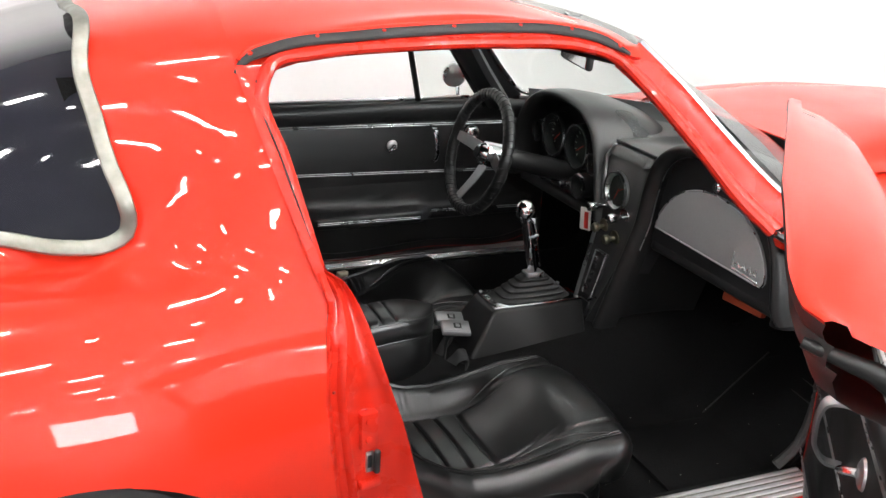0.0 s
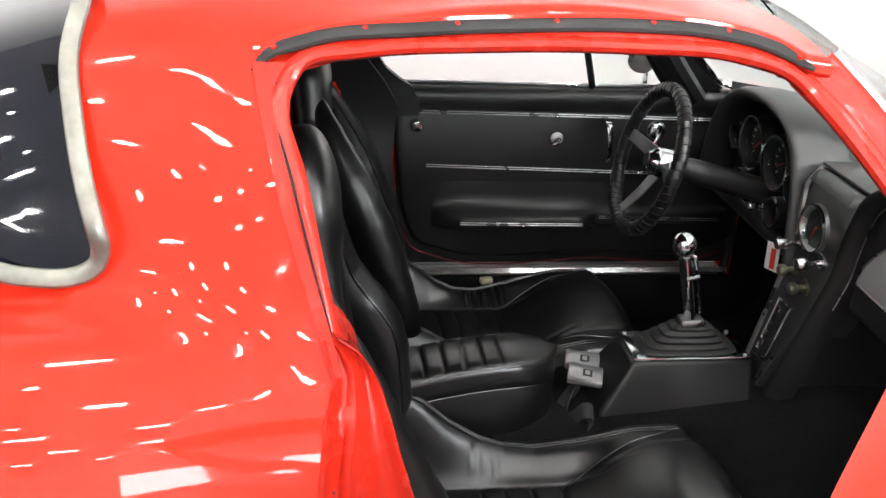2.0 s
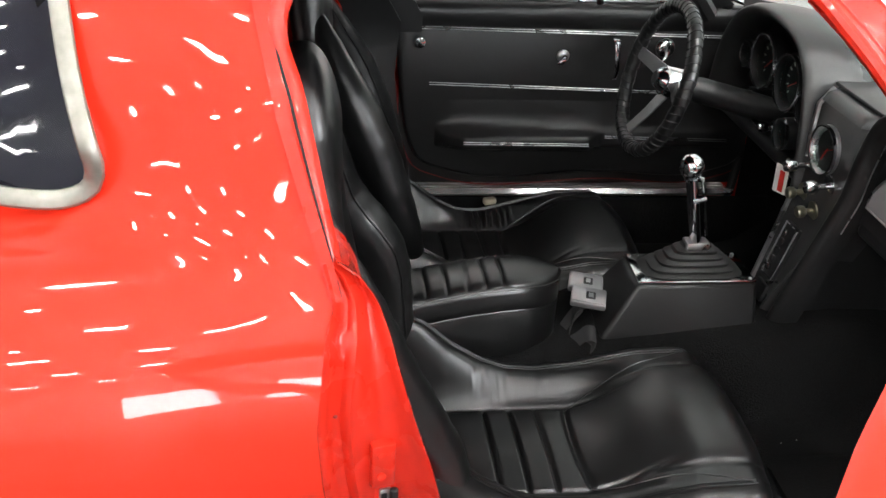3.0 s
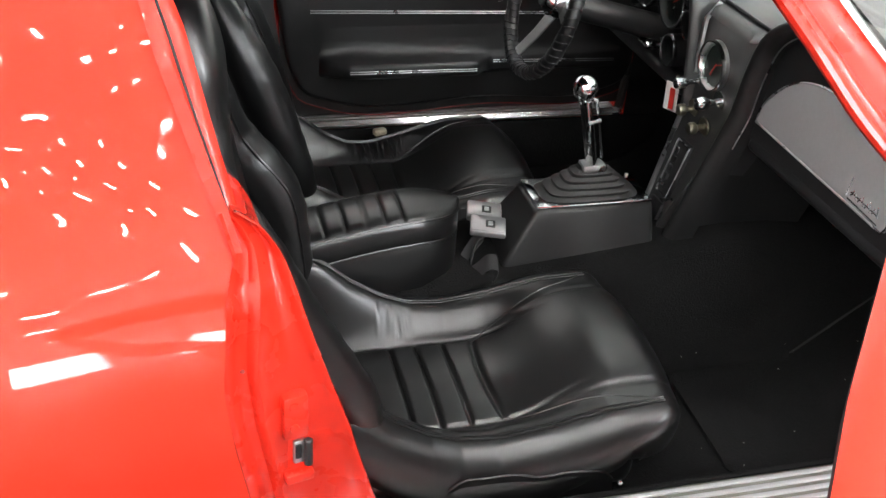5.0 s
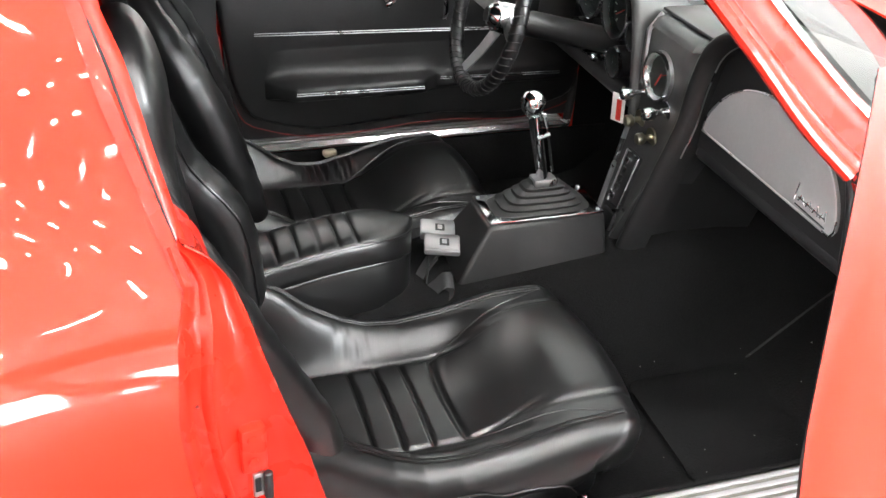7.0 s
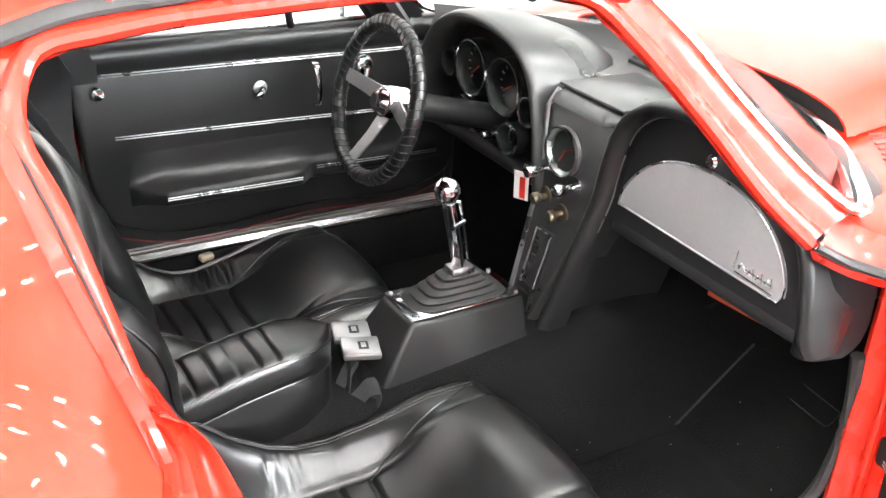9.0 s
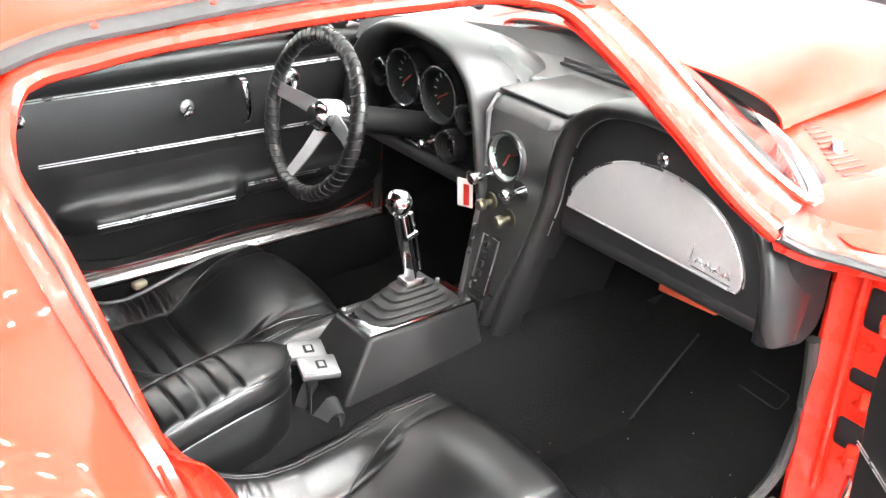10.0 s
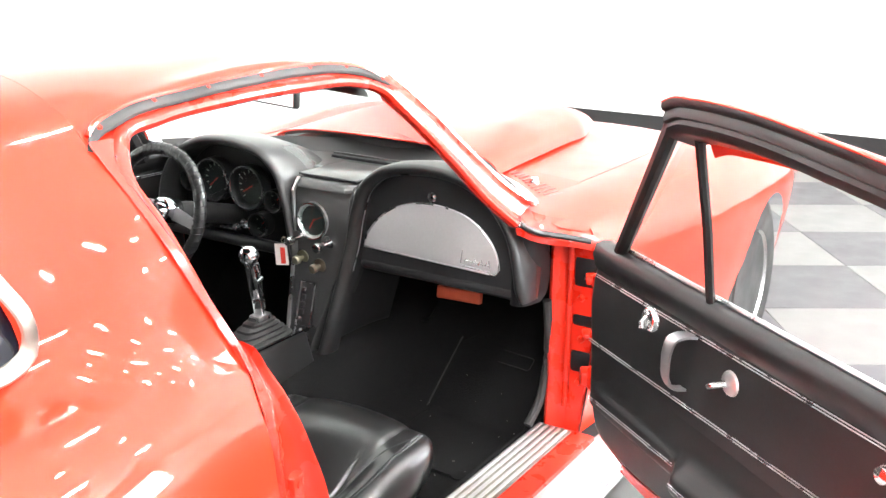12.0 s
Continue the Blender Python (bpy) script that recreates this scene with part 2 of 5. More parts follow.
tile_l, tile_d = tile_mesh(), tile_mesh()
tile_l.materials.append(TILE_L)
tile_d.materials.append(TILE_D)
rest = {0: bmesh.new(), 1: bmesh.new()}
for i in range(-38, 14):
    for k in range(-32, 26):
        c = TURNED @ Vector(((i + .5) * TILE, (k + .5) * TILE, 0))
        if not (X0 < c.x - .43 and c.x + .43 < X1 + .8 and Y0 < c.y - .43 and c.y + .43 < Y1 + .8):
            continue
        if 1.0 < c.x < 6.6 and -3.0 < c.y < 1.2:
            t_ = new("floor_tile", (tile_l, tile_d)[(i + k) % 2])
            t_.parent = floor
            t_.matrix_basis = Matrix.Translation((0, 0, GROUND - .006)) @ TURNED @ Matrix.Translation((i * TILE, k * TILE, 0))
        else:
            b = rest[(i + k) % 2]
            g = TILE - .003
            b.faces.new([b.verts.new(TURNED @ Vector((i * TILE + p, k * TILE + q, 0)) + Vector((0, 0, GROUND))) for p, q in ((0, 0), (g, 0), (g, g), (0, g))])
for k in (0, 1):
    ob = part("floor_tiles", rest[k], (TILE_L, TILE_D)[k], floor, smooth=False)
    tagged(ob, kind="stuff")

# ceiling tubes, each a white tray with two lit tubes
def ceiling_light(x, y, along_x):
    lamp = empty("ceiling_light", (x, y, CEIL), "white ceiling fitting with a lit diffuser", "ceiling light", "ceiling lights")
    turn = Matrix.Translation((x, y, CEIL)) @ pose(0, 0, 0, 0, 0, 0 if along_x else 90)
    part("tray", box((0.58, 0.22, 0.05), turn @ pose(0, 0, -0.026), 0.006), WALL, lamp)
    part("diffuser", box((0.50, 0.17, 0.02), turn @ pose(0, 0, -0.06), 0), TUBE, lamp, smooth=False)
    return lamp


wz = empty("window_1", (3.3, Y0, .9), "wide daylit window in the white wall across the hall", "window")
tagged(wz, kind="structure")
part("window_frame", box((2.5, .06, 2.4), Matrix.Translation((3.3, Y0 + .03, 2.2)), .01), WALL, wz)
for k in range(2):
    part("pane", box((1.15, .02, 2.2), Matrix.Translation((2.71 + 1.18 * k, Y0 + .065, 2.2)), 0), LIT_PANE, wz, smooth=False)

# Unseen glowing panes in the end wall, added only as soft fill light.
wf = empty("fill_panes", (X1, -6.6, 2.0), "unseen glowing panes added to the white end wall for soft fill light", "window")
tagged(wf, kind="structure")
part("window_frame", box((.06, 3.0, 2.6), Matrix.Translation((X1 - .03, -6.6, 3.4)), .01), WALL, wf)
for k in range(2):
    part("pane", box((.02, 1.40, 2.4), Matrix.Translation((X1 - .065, -7.33 + 1.46 * k, 3.4)), 0), LIT_PANE, wf, smooth=False)

def ceiling_spot(x, y):
    spot = empty("ceiling_spot", (x, y, CEIL), "small round lit ceiling spot", "ceiling light", "ceiling spots")
    part("housing", lathe([(.05, 0), (.10, 0), (.10, -.03), (.085, -.035), (.07, -.02), (.05, -.02)], Matrix.Translation((x, y, CEIL)), 18, cap=False), WALL, spot)
    part("lens", lathe([(.0008, -.022), (.068, -.022), (.068, -.016), (.0008, -.016)], Matrix.Translation((x, y, CEIL)), 12), TUBE, spot, smooth=False)


for y in (-2.3, -4.9):
    for k in range(9 if y > -3 else 5):
        ceiling_spot(-6.2 + 1.35 * k + (.5 + 1.1 * k if y < -3 else 0), y)
for iy, y in enumerate((-12.0, -9.0, -6.2, -3.6, -1.0)):
    for ix in range(8):
        ceiling_light(-8.4 + 1.95 * ix + 0.7 * (iy % 2), y, True)

# ---- the car ----
car = empty("sports_car", (0.6, 0, GROUND), "bright red classic sports coupe with black interior, passenger door open", "car")

# cross-sections of the body, from the centre line down to the sill: half width and height
SECT = {
    -1.95: [(0, .80), (.2, .80), (.35, .79), (.45, .78), (.55, .77), (.62, .75), (.70, .72), (.76, .66), (.78, .60), (.78, .52), (.76, .42), (.74, .30)],
    -1.40: [(0, .93), (.2, .92), (.35, .885), (.48, .86), (.59, .855), (.68, .845), (.77, .815), (.84, .74), (.87, .65), (.87, .56), (.85, .42), (.82, .25)],
    -0.80: [(0, 1.10), (.29, 1.08), (.40, 1.025), (.482, .935), (.575, .877), (.67, .868), (.76, .85), (.845, .78), (.88, .68), (.885, .58), (.87, .45), (.84, .23)],
    -0.35: [(0, 1.235), (.33, 1.215), (.455, 1.165), (.53, 1.075), (.602, .922), (.662, .876), (.73, .85), (.80, .78), (.84, .68), (.85, .58), (.83, .45), (.80, .22)],
    -0.13: [(0, 1.258), (.3, 1.25), (.45, 1.207), (.523, 1.150), (.610, 1.045), (.680, .892), (.716, .818), (.758, .755), (.785, .68), (.79, .58), (.78, .45), (.76, .22)],
    0.10: [(0, 1.266), (.3, 1.258), (.43, 1.232), (.497, 1.203), (.58, 1.02), (.66, .86), (.70, .81), (.74, .75), (.77, .68), (.78, .58), (.77, .45), (.755, .22)],
    0.38: [(0, 1.262), (.3, 1.255), (.43, 1.235), (.492, 1.211), (.58, 1.02), (.66, .86), (.70, .81), (.74, .75), (.77, .68), (.78, .58), (.77, .45), (.755, .22)],
    0.64: [(0, 1.20), (.3, 1.195), (.45, 1.182), (.513, 1.160), (.58, 1.0), (.66, .86), (.70, .81), (.74, .75), (.77, .68), (.78, .58), (.77, .45), (.755, .22)],
}


def section(x, rows):
    xs = sorted(SECT)
    p = np.array([SECT[k] for k in xs])
    s = np.array(xs)
    tan = np.gradient(p, s, axis=0)
    k = min(max(np.searchsorted(s, x, side="right") - 1, 0), len(s) - 2)
    h = s[k + 1] - s[k]
    u = (x - s[k]) / h
    c = (2 * u**3 - 3 * u**2 + 1) * p[k] + (u**3 - 2 * u**2 + u) * h * tan[k] + (-2 * u**3 + 3 * u**2) * p[k + 1] + (u**3 - u**2) * h * tan[k + 1]
    return even(c, rows)


def even(c, per):
    """Smooth points through the controls, the same number in every span."""
    tan = np.gradient(c, axis=0)
    out = []
    for k in range(len(c) - 1):
        for u in np.linspace(0, 1, per, endpoint=False):
            out.append((2 * u**3 - 3 * u**2 + 1) * c[k] + (u**3 - 2 * u**2 + u) * tan[k] + (-2 * u**3 + 3 * u**2) * c[k + 1] + (u**3 - u**2) * tan[k + 1])
    out.append(c[-1])
    return np.array(out)


def jamb_x(z):
    """Where the rear edge of the door opening lies at a height."""
    return float(np.interp(z, [0.2, 0.45, 0.58, 0.67, 0.77, 0.81, 0.855, 0.941, 1.018, 1.069, 1.13, 1.16], [-.03, -.04, -.06, -.068, -.058, -.046, -.057, -.085, -.109, -.122, -.137, -.143]))


WHEEL_R, ARCH_R = 0.325, 0.335
REAR_AXLE, FRONT_AXLE, AXLE_Z = -0.47, 2.39, 0.30


def cut_arch(bm, ax):
    """Opens a wheel arch in the flanks and rounds its edge."""
    gone = [f for f in bm.faces if abs(f.calc_center_median().y) > 0.55 and (f.calc_center_median().x - ax) ** 2 + (f.calc_center_median().z - AXLE_Z) ** 2 < ARCH_R**2]
    bmesh.ops.delete(bm, geom=gone, context="FACES")
    for v in bm.verts:
        if v.is_boundary and abs(v.co.y) > 0.55:
            dx, dz = v.co.x - ax, v.co.z - AXLE_Z
            r = math.hypot(dx, dz)
            if 0.7 * ARCH_R < r < 1.28 * ARCH_R and v.co.z > 0.235:
                v.co.x, v.co.z = ax + dx * ARCH_R / r, AXLE_Z + dz * ARCH_R / r


NR = 6


def rear_shell(side):
    bm = bmesh.new()
    rows = []
    for u in np.linspace(0, 1, 60):
        x_flat = -1.95 + u * (1.95 - 0.13)
        base = section(x_flat, NR)
        row = []
        for y, z in base:
            x = x_flat + (jamb_x(z) + 0.13) * max(0, (u - 0.6) / 0.4) ** 1.5
            row.append((x, side * -y, z))
        rows.append(row)
    grid(bm, rows)
    cut_arch(bm, REAR_AXLE)
    # leave the rear window's opening
    gone = []
    for f in bm.faces:
        c = f.calc_center_median()
        if c.x < float(np.interp(c.z, [.90, .94, .97, 1.02, 1.09, 1.15, 1.22], [-.36, -.345, -.347, -.362, -.376, -.387, -.378])) and c.x > -1.15 and abs(c.y) < 0.60 and c.z > 0.905 + 0.0 * c.x and c.z > 0.90:
            gone.append(f)
    bmesh.ops.delete(bm, geom=gone, context="FACES")
    for v in bm.verts:
        if v.is_boundary and -.45 < v.co.x < -.28 and .925 < v.co.z < 1.24 and abs(v.co.y) > .1:
            v.co.x = float(np.interp(v.co.z, [.90, .94, .97, 1.02, 1.09, 1.15, 1.22], [-.346, -.336, -.340, -.355, -.370, -.381, -.372]))
        elif v.is_boundary and -1.1 < v.co.x < -.35 and .85 < v.co.z < .96 and abs(v.co.y) > .45:
            v.co.z = .906
    bmesh.ops.recalc_face_normals(bm, faces=bm.faces)
    return bm


quarter_r = part("rear_quarter", rear_shell(1), RED, car, "glossy red rear quarter with wheel arch", sharp=60)
quarter_l = part("rear_quarter", rear_shell(-1), RED, car, sharp=60)


def roof_panel():
    rows = []
    for x in np.linspace(-0.146, 0.66, 24):
        half = section(min(max(x, -.13), 0.64), NR)[:3 * NR + 1]
        back = .018 * max(0, (x - .56) / .10)
        pts = [(x - back * (y / .5) ** 4, y, z) for y, z in half[::-1]] + [(x - back * (y / .5) ** 4, -y, z) for y, z in half[1:]]
        rows.append(pts)
    return sheet(rows, 0.02)


part("roof_panel", roof_panel(), RED, car, "glossy red roof skin", sharp=60)


# rear window: dark tinted wrap-round glass with a pale metal surround
def rear_window():
    rows = []
    for x in np.linspace(-1.2, -0.332, 26):
        half = [q for q in section(x, 8) if q[1] > 0.885]
        half = spline(half, 18)
        rows.append([(x, y * 0.985, z - 0.012) for y, z in half[::-1]] + [(x, -y * 0.985, z - 0.012) for y, z in half[1:]])
    return sheet(rows, 0.006)


part("rear_window", rear_window(), TINT, car, "dark tinted wrap-round rear window glass")


def skin_y(x, z):
    c = section(x, 8)
    return float(np.interp(-z, -c[:, 1], c[:, 0]))


def rear_window_trim(side):
    pts = [(x, side * y, z + .004) for x, y, z in ((-0.385, -0.050, 1.243), (-0.385, -0.300, 1.228), (-0.371, -0.400, 1.220), (-0.381, -0.475, 1.147), (-0.370, -0.530, 1.091), (-0.355, -0.575, 1.019), (-0.338, -0.610, 0.965), (-0.334, -0.610, 0.939), (-0.342, -0.610, 0.915), (-0.361, -0.610, 0.904), (-0.432, -0.615, 0.904), (-0.520, -skin_y(-.52, .910), 0.912), (-0.800, -skin_y(-.80, .906), 0.908), (-1.150, -skin_y(-1.15, .898), 0.900))]
    return tube(spline(pts, 110), .0128, 10, .42, up=(0, -side * .85, .5))


for s_ in (1, -1):
    part("window_surround", rear_window_trim(s_), TRIM, car, "weathered silver rear window surround")

# nose: bonnet and front wings
SECT_F = {
    1.02: [(0, .850), (.25, .848), (.45, .838), (.60, .826), (.69, .812), (.755, .785), (.785, .74), (.795, .66), (.79, .55), (.785, .45), (.775, .35), (.76, .23)],
    1.45: [(0, .860), (.25, .855), (.44, .835), (.56, .825), (.68, .830), (.77, .805), (.82, .745), (.84, .67), (.84, .57), (.83, .46), (.81, .35), (.79, .23)],
    2.20: [(0, .830), (.25, .825), (.44, .800), (.56, .805), (.68, .840), (.78, .820), (.845, .755), (.875, .68), (.88, .60), (.875, .48), (.85, .35), (.83, .23)],
    2.78: [(0, .745), (.25, .742), (.44, .735), (.56, .742), (.67, .765), (.76, .745), (.815, .685), (.84, .62), (.84, .55), (.83, .46), (.81, .35), (.79, .25)],
    3.20: [(0, .600), (.25, .600), (.40, .600), (.50, .600), (.60, .600), (.68, .59), (.73, .57), (.755, .55), (.755, .52), (.75, .48), (.74, .41), (.72, .36)],
}


def nose_section(x, rows):
    xs = sorted(SECT_F)
    p = np.array([SECT_F[k] for k in xs])
    s = np.array(xs)
    tan = np.gradient(p, s, axis=0)
    k = min(max(np.searchsorted(s, x, side="right") - 1, 0), len(s) - 2)
    h = s[k + 1] - s[k]
    u = (x - s[k]) / h
    c = (2 * u**3 - 3 * u**2 + 1) * p[k] + (u**3 - 2 * u**2 + u) * h * tan[k] + (-2 * u**3 + 3 * u**2) * p[k + 1] + (u**3 - u**2) * h * tan[k + 1]
    return spline(c, rows)


def wing(side):
    bm = bmesh.new()
    rows = []
    for x in np.linspace(1.02, 3.2, 64):
        lead = .095 * max(0, 1 - (x - 1.02) / .4)
        rows.append([(x + lead * min(1, max(0, (.80 - z) / .025)), -side * y, z) for y, z in nose_section(x, 56)[24:]])
    grid(bm, rows)
    cut_arch(bm, FRONT_AXLE)
    return bm


part("front_wing", wing(1), RED, car, "glossy red front wing with open wheel arch", sharp=60)
part("front_wing", wing(-1), RED, car, sharp=60)


def bonnet():
    rows = []
    for x in np.linspace(1.36, 3.2, 70):
        half = nose_section(x, 56)[:25]
        rows.append([(x, y, z) for y, z in half[::-1]] + [(x, -y, z) for y, z in half[1:]])
    bm = sheet(rows)
    return bm


part("bonnet", bonnet(), RED, car, "glossy red bonnet", sharp=60)
for s_ in (1, -1):
    edge_ = [(x, -s_ * nose_section(x, 56)[24][0], nose_section(x, 56)[24][1] - .001) for x in np.linspace(1.37, 2.9, 30)]
    # The shade in the shut line is drawn as a dark red tube.
    part("shut_line_shade", tube(edge_, .0032, 6), DARKENED_RED, car, "dark tube drawn for the shade in the bonnet edge gap")


def bulge():
    """The raised scoop in the middle of the bonnet, open at its rear end."""
    rows = []
    for x in np.linspace(1.27, 2.5, 40):
        f = float(np.interp(x, [1.27, 1.6, 2.05, 2.3, 2.5], [.62, .95, 1.0, 0.7, 0.0]))
        hw = float(np.interp(x, [1.27, 1.6, 2.0, 2.5], [0.41, 0.38, 0.33, 0.16]))
        zb = nose_section(x, 56)[0][1] - 0.012
        prof = [(-1, 0), (-0.97, 0.35), (-0.86, 0.72), (-0.66, 0.92), (-0.3, 1), (0, 1.02), (0.3, 1), (0.66, 0.92), (0.86, 0.72), (0.97, 0.35), (1, 0)]
        rows.append([(x, a * hw, zb + h * 0.10 * f) for a, h in spline(prof, 31)])
    return sheet(rows, 0.004)


part("bonnet_scoop", bulge(), RED, car, "raised red bonnet scoop with dark rear opening", sharp=60)
# Black plate standing for the shaded hollow at the scoop's rear end.
part("scoop_opening_shade", prism([(-0.40, 0.0), (0.40, 0.0), (0.385, 0.035), (0.33, 0.056), (-0.33, 0.056), (-0.385, 0.035)], 0.01, facing(1.31, 0, 0.838)), RUBBER, car)
rows = []
for f in np.linspace(0, 1, 8):
    half = nose_section(1.03, 56)[:28]
    row = []
    for y, z in half:
        x0 = 1.30 - .25 * (y / .62) ** 2
        row.append((x0 + .03 + (1.36 - x0) * f, y, z - .006 + .008 * f))
    rows.append([(x, y, z) for x, y, z in row[::-1]] + [(x, -y, z) for x, y, z in row[1:]])
part("cowl_panel", sheet(rows, .004), RED, car, "red cowl panel below the windscreen", sharp=60)
for s_ in (-1, 1):
    for i in range(12):
        ly = .604 - .0178 * i
        lx = float(np.interp(ly, [.40, .426, .474, .533, .557, .577, .61], [1.335, 1.32, 1.29, 1.237, 1.222, 1.207, 1.20]))
        ll = float(np.interp(ly, [.40, .48, .56, .61], [.034, .046, .072, .062]))
        lz = float(np.interp(ly, [.36, .471, .565, .61], [.843, .835, .8265, .822])) + .0012
        # Flat bars whose darker red stands for the shaded cowl slots.
        part("louvre", box((ll, .0075, .004), pose(lx + ll / 2, s_ * -ly, lz, 0, 0, -10 * s_), .0015, 1), DARKENED_RED, car)
    part("wiper_pivot", lathe([(.0008, .016), (.009, .015), (.012, .006), (.014, -.002)], Matrix.Translation((1.29, s_ * -.510, .833)), 12), CHROME, car, "chrome wiper pivot")


def wheel(x, side):
    m = pose(x, side * -0.72, AXLE_Z - 0.005, 90 * side, 0, 0)
    ty = part("tyre", lathe([(0.19, -0.1), (0.27, -0.115), (0.315, -0.10), (0.327, -0.06), (0.328, 0.06), (0.315, 0.10), (0.27, 0.115), (0.19, 0.10)], m, 40), RUBBER, car, "black radial tyre")
    rim = lathe([(0.02, 0.06), (0.06, 0.065), (0.075, 0.05), (0.14, 0.045), (0.17, 0.07), (0.195, 0.105), (0.2, 0.11), (0.2, -0.1), (0.02, -0.1)], m, 32)
    part("rim", rim, ALLOY, ty, "silver alloy rim")


for s_ in (1, -1):
    wheel(REAR_AXLE, s_)
    wheel(FRONT_AXLE, s_)
    for ax in (REAR_AXLE, FRONT_AXLE):
        part("wheel_well", lathe([(0.33, -0.10), (0.345, -0.10), (0.345, 0.30), (0.02, 0.30)], pose(ax, s_ * -0.66, AXLE_Z, -90 * s_, 0, 0), 24), RUBBER, car)

# ---- door openings ----
def aperture(side):
    """Path round the upper door opening, from the rear foot to the screen pillar's foot."""
    pts = [(-.021, .694, .782), (-.05, .652, .902), (-.079, .593, 1.030), (-.100, .544, 1.117), (-.075, .518, 1.160), (.0, .507, 1.174),
           (.16, .502, 1.185), (.36, .500, 1.187), (.50, .504, 1.180), (.575, .512, 1.160), (.64, .533, 1.105), (.74, .583, .995), (.83, .636, .885), (.885, .668, .830)]
    return [(x, -side * y, z) for x, y, z in pts]


for s_ in (1, -1):
    path = spline(aperture(s_), 90)
    part("door_frame", tube([(q[0] - .012 * min(1, max(0, (.5 - q[0]) / .5)), q[1] - s_ * .004, q[2] + .004) for q in path], 0.014, 10, 0.8), RED_JAMB, car, "red painted door opening frame")
    fill = []
    for q in [p for p in spline(aperture(s_), 90)[:26] if p[2] > .80]:
        w_ = float(np.interp(q[2], [.78, .81, .855, .941, 1.018, 1.069, 1.12, 1.16], [.745, .716, .700, .661, .628, .592, .552, .518]))
        fill.append([(jamb_x(q[2]) - .004, -s_ * (w_ + .004), q[2]), (jamb_x(q[2]) + .012, -s_ * (w_ + .004), q[2]), (q[0] - .012, q[1] - s_ * .012, q[2]), tuple(q)])
    # Dark tube drawn for the shade in the gap between skin and frame.
    part("frame_gap_shade", tube([tuple((Vector(f[1]) + Vector(f[2])) / 2) for f in fill[:-2]], .0028, 6), DIAL_HOLE, car)
    part("frame_flange", sheet(fill), RED_JAMB, car, sharp=60)
    drip = [(-.146, .522, 1.150), (-.13, .515, 1.170), (-.078, .505, 1.189), (.07, .498, 1.206), (.215, .494, 1.214), (.362, .492, 1.217), (.467, .494, 1.212), (.56, .503, 1.193), (.612, .516, 1.168)]
    dp = spline([(x, -s_ * y, z) for x, y, z in drip], 60)
    rail = part("weather_strip", tube(dp, [.0125 * min(1, .35 + .16 * min(k, 59 - k)) for k in range(60)], 10, .55, up=(0, -s_ * .55, .8)), RUBBER, car, "black weather strip with red screw heads along the roof edge")
    for k in (3, 12, 21, 31, 41, 49, 57):
        q = dp[k]
        part("screw", lathe([(0.0008, 0.0012), (0.0035, 0.0008), (0.0045, -0.003)], Matrix.Translation((q[0], q[1] - s_ * 0.0038, q[2] + 0.0056)) @ pose(0, 0, 0, 35 * s_, 0, 0), 10), RED_JAMB, rail)
    header = []
    for x in np.linspace(-.085, .572, 34):
        qa = path[int(np.argmin([abs(p[0] - x) + (9 if p[2] < 1.155 else 0) for p in path]))]
        qd = dp[int(np.argmin(abs(dp[:, 0] - x)))]
        header.append([(x, qd[1] + s_ * .004, qd[2] + .002), (x, qd[1] - s_ * .004, qd[2] - .008), (x, .5 * (qa[1] + qd[1]) - s_ * .004, .5 * (qa[2] + qd[2])), (x, qa[1] - s_ * .006, qa[2] + .002)])
    part("roof_header", sheet(header), RED_JAMB, car, "red strip between roof edge and door opening", sharp=60)
    part("roof_lip", tube([(q[0], q[1] + s_ * .008, q[2] + .009) for q in dp[1:-1]], .0055, 8), RED, car, "red lip of the roof skin above the weather strip")
    # screen pillar
    near = spline([(.575, .512, 1.160), (.64, .533, 1.105), (.74, .583, .995), (.83, .636, .885), (.885, .668, .830)], 28)
    far = spline([(.640, .470, 1.198), (.73, .519, 1.112), (.83, .574, 1.002), (.925, .628, .905), (.985, .655, .862)], 28)
    rows = []
    for k, (a, b) in enumerate(zip(near, far)):
        if k < 1:
            continue
        rows.append([(a[0] + (b[0] - a[0]) * f + .6 * h, -s_ * (a[1] + (b[1] - a[1]) * f + .6 * h), a[2] + (b[2] - a[2]) * f + .5 * h) for f, h in ((.02, -.010), (.05, .000), (.12, .004), (.24, .005), (.33, .003), (.38, -.001), (.43, .000), (.52, .004), (.70, .007), (.86, .006), (.95, .003), (1.0, -.002))])
    if s_ < 0:
        inner = [[(a[0] + (b[0] - a[0]) * f - .012, .962 * (a[1] + (b[1] - a[1]) * f), a[2] + (b[2] - a[2]) * f - .014) for f in (-.12, .2, .5, .8, 1.1)] for a, b in zip(near, far)]
        part("inner_pillar_trim", sheet(inner), VINYL, car, "black inner windscreen pillar trim")
    # Thin dark bead in place of shade along the pillar groove.
    part("pillar_groove_shade", tube([r[5] for r in rows], .0018, 6), DARKENED_RED, car, "dark red bead standing for the shaded groove along the pillar")
    part("screen_pillar", sheet(rows), RED_JAMB, car, "red windscreen pillar", sharp=50)
    chrome = [(.630, .472, 1.184), (.70, .515, 1.115), (.80, .570, 1.005), (.90, .625, .905), (.955, .660, .862), (.985, .650, .853), (1.10, .53, .860), (1.21, .36, .864), (1.27, .18, .866), (1.29, 0, .867)]
    part("screen_trim", tube(spline([(x + 0.03, -s_ * y, z) for x, y, z in chrome], 44), 0.015, 8, 0.6), CHROME, car, "bright windscreen surround")
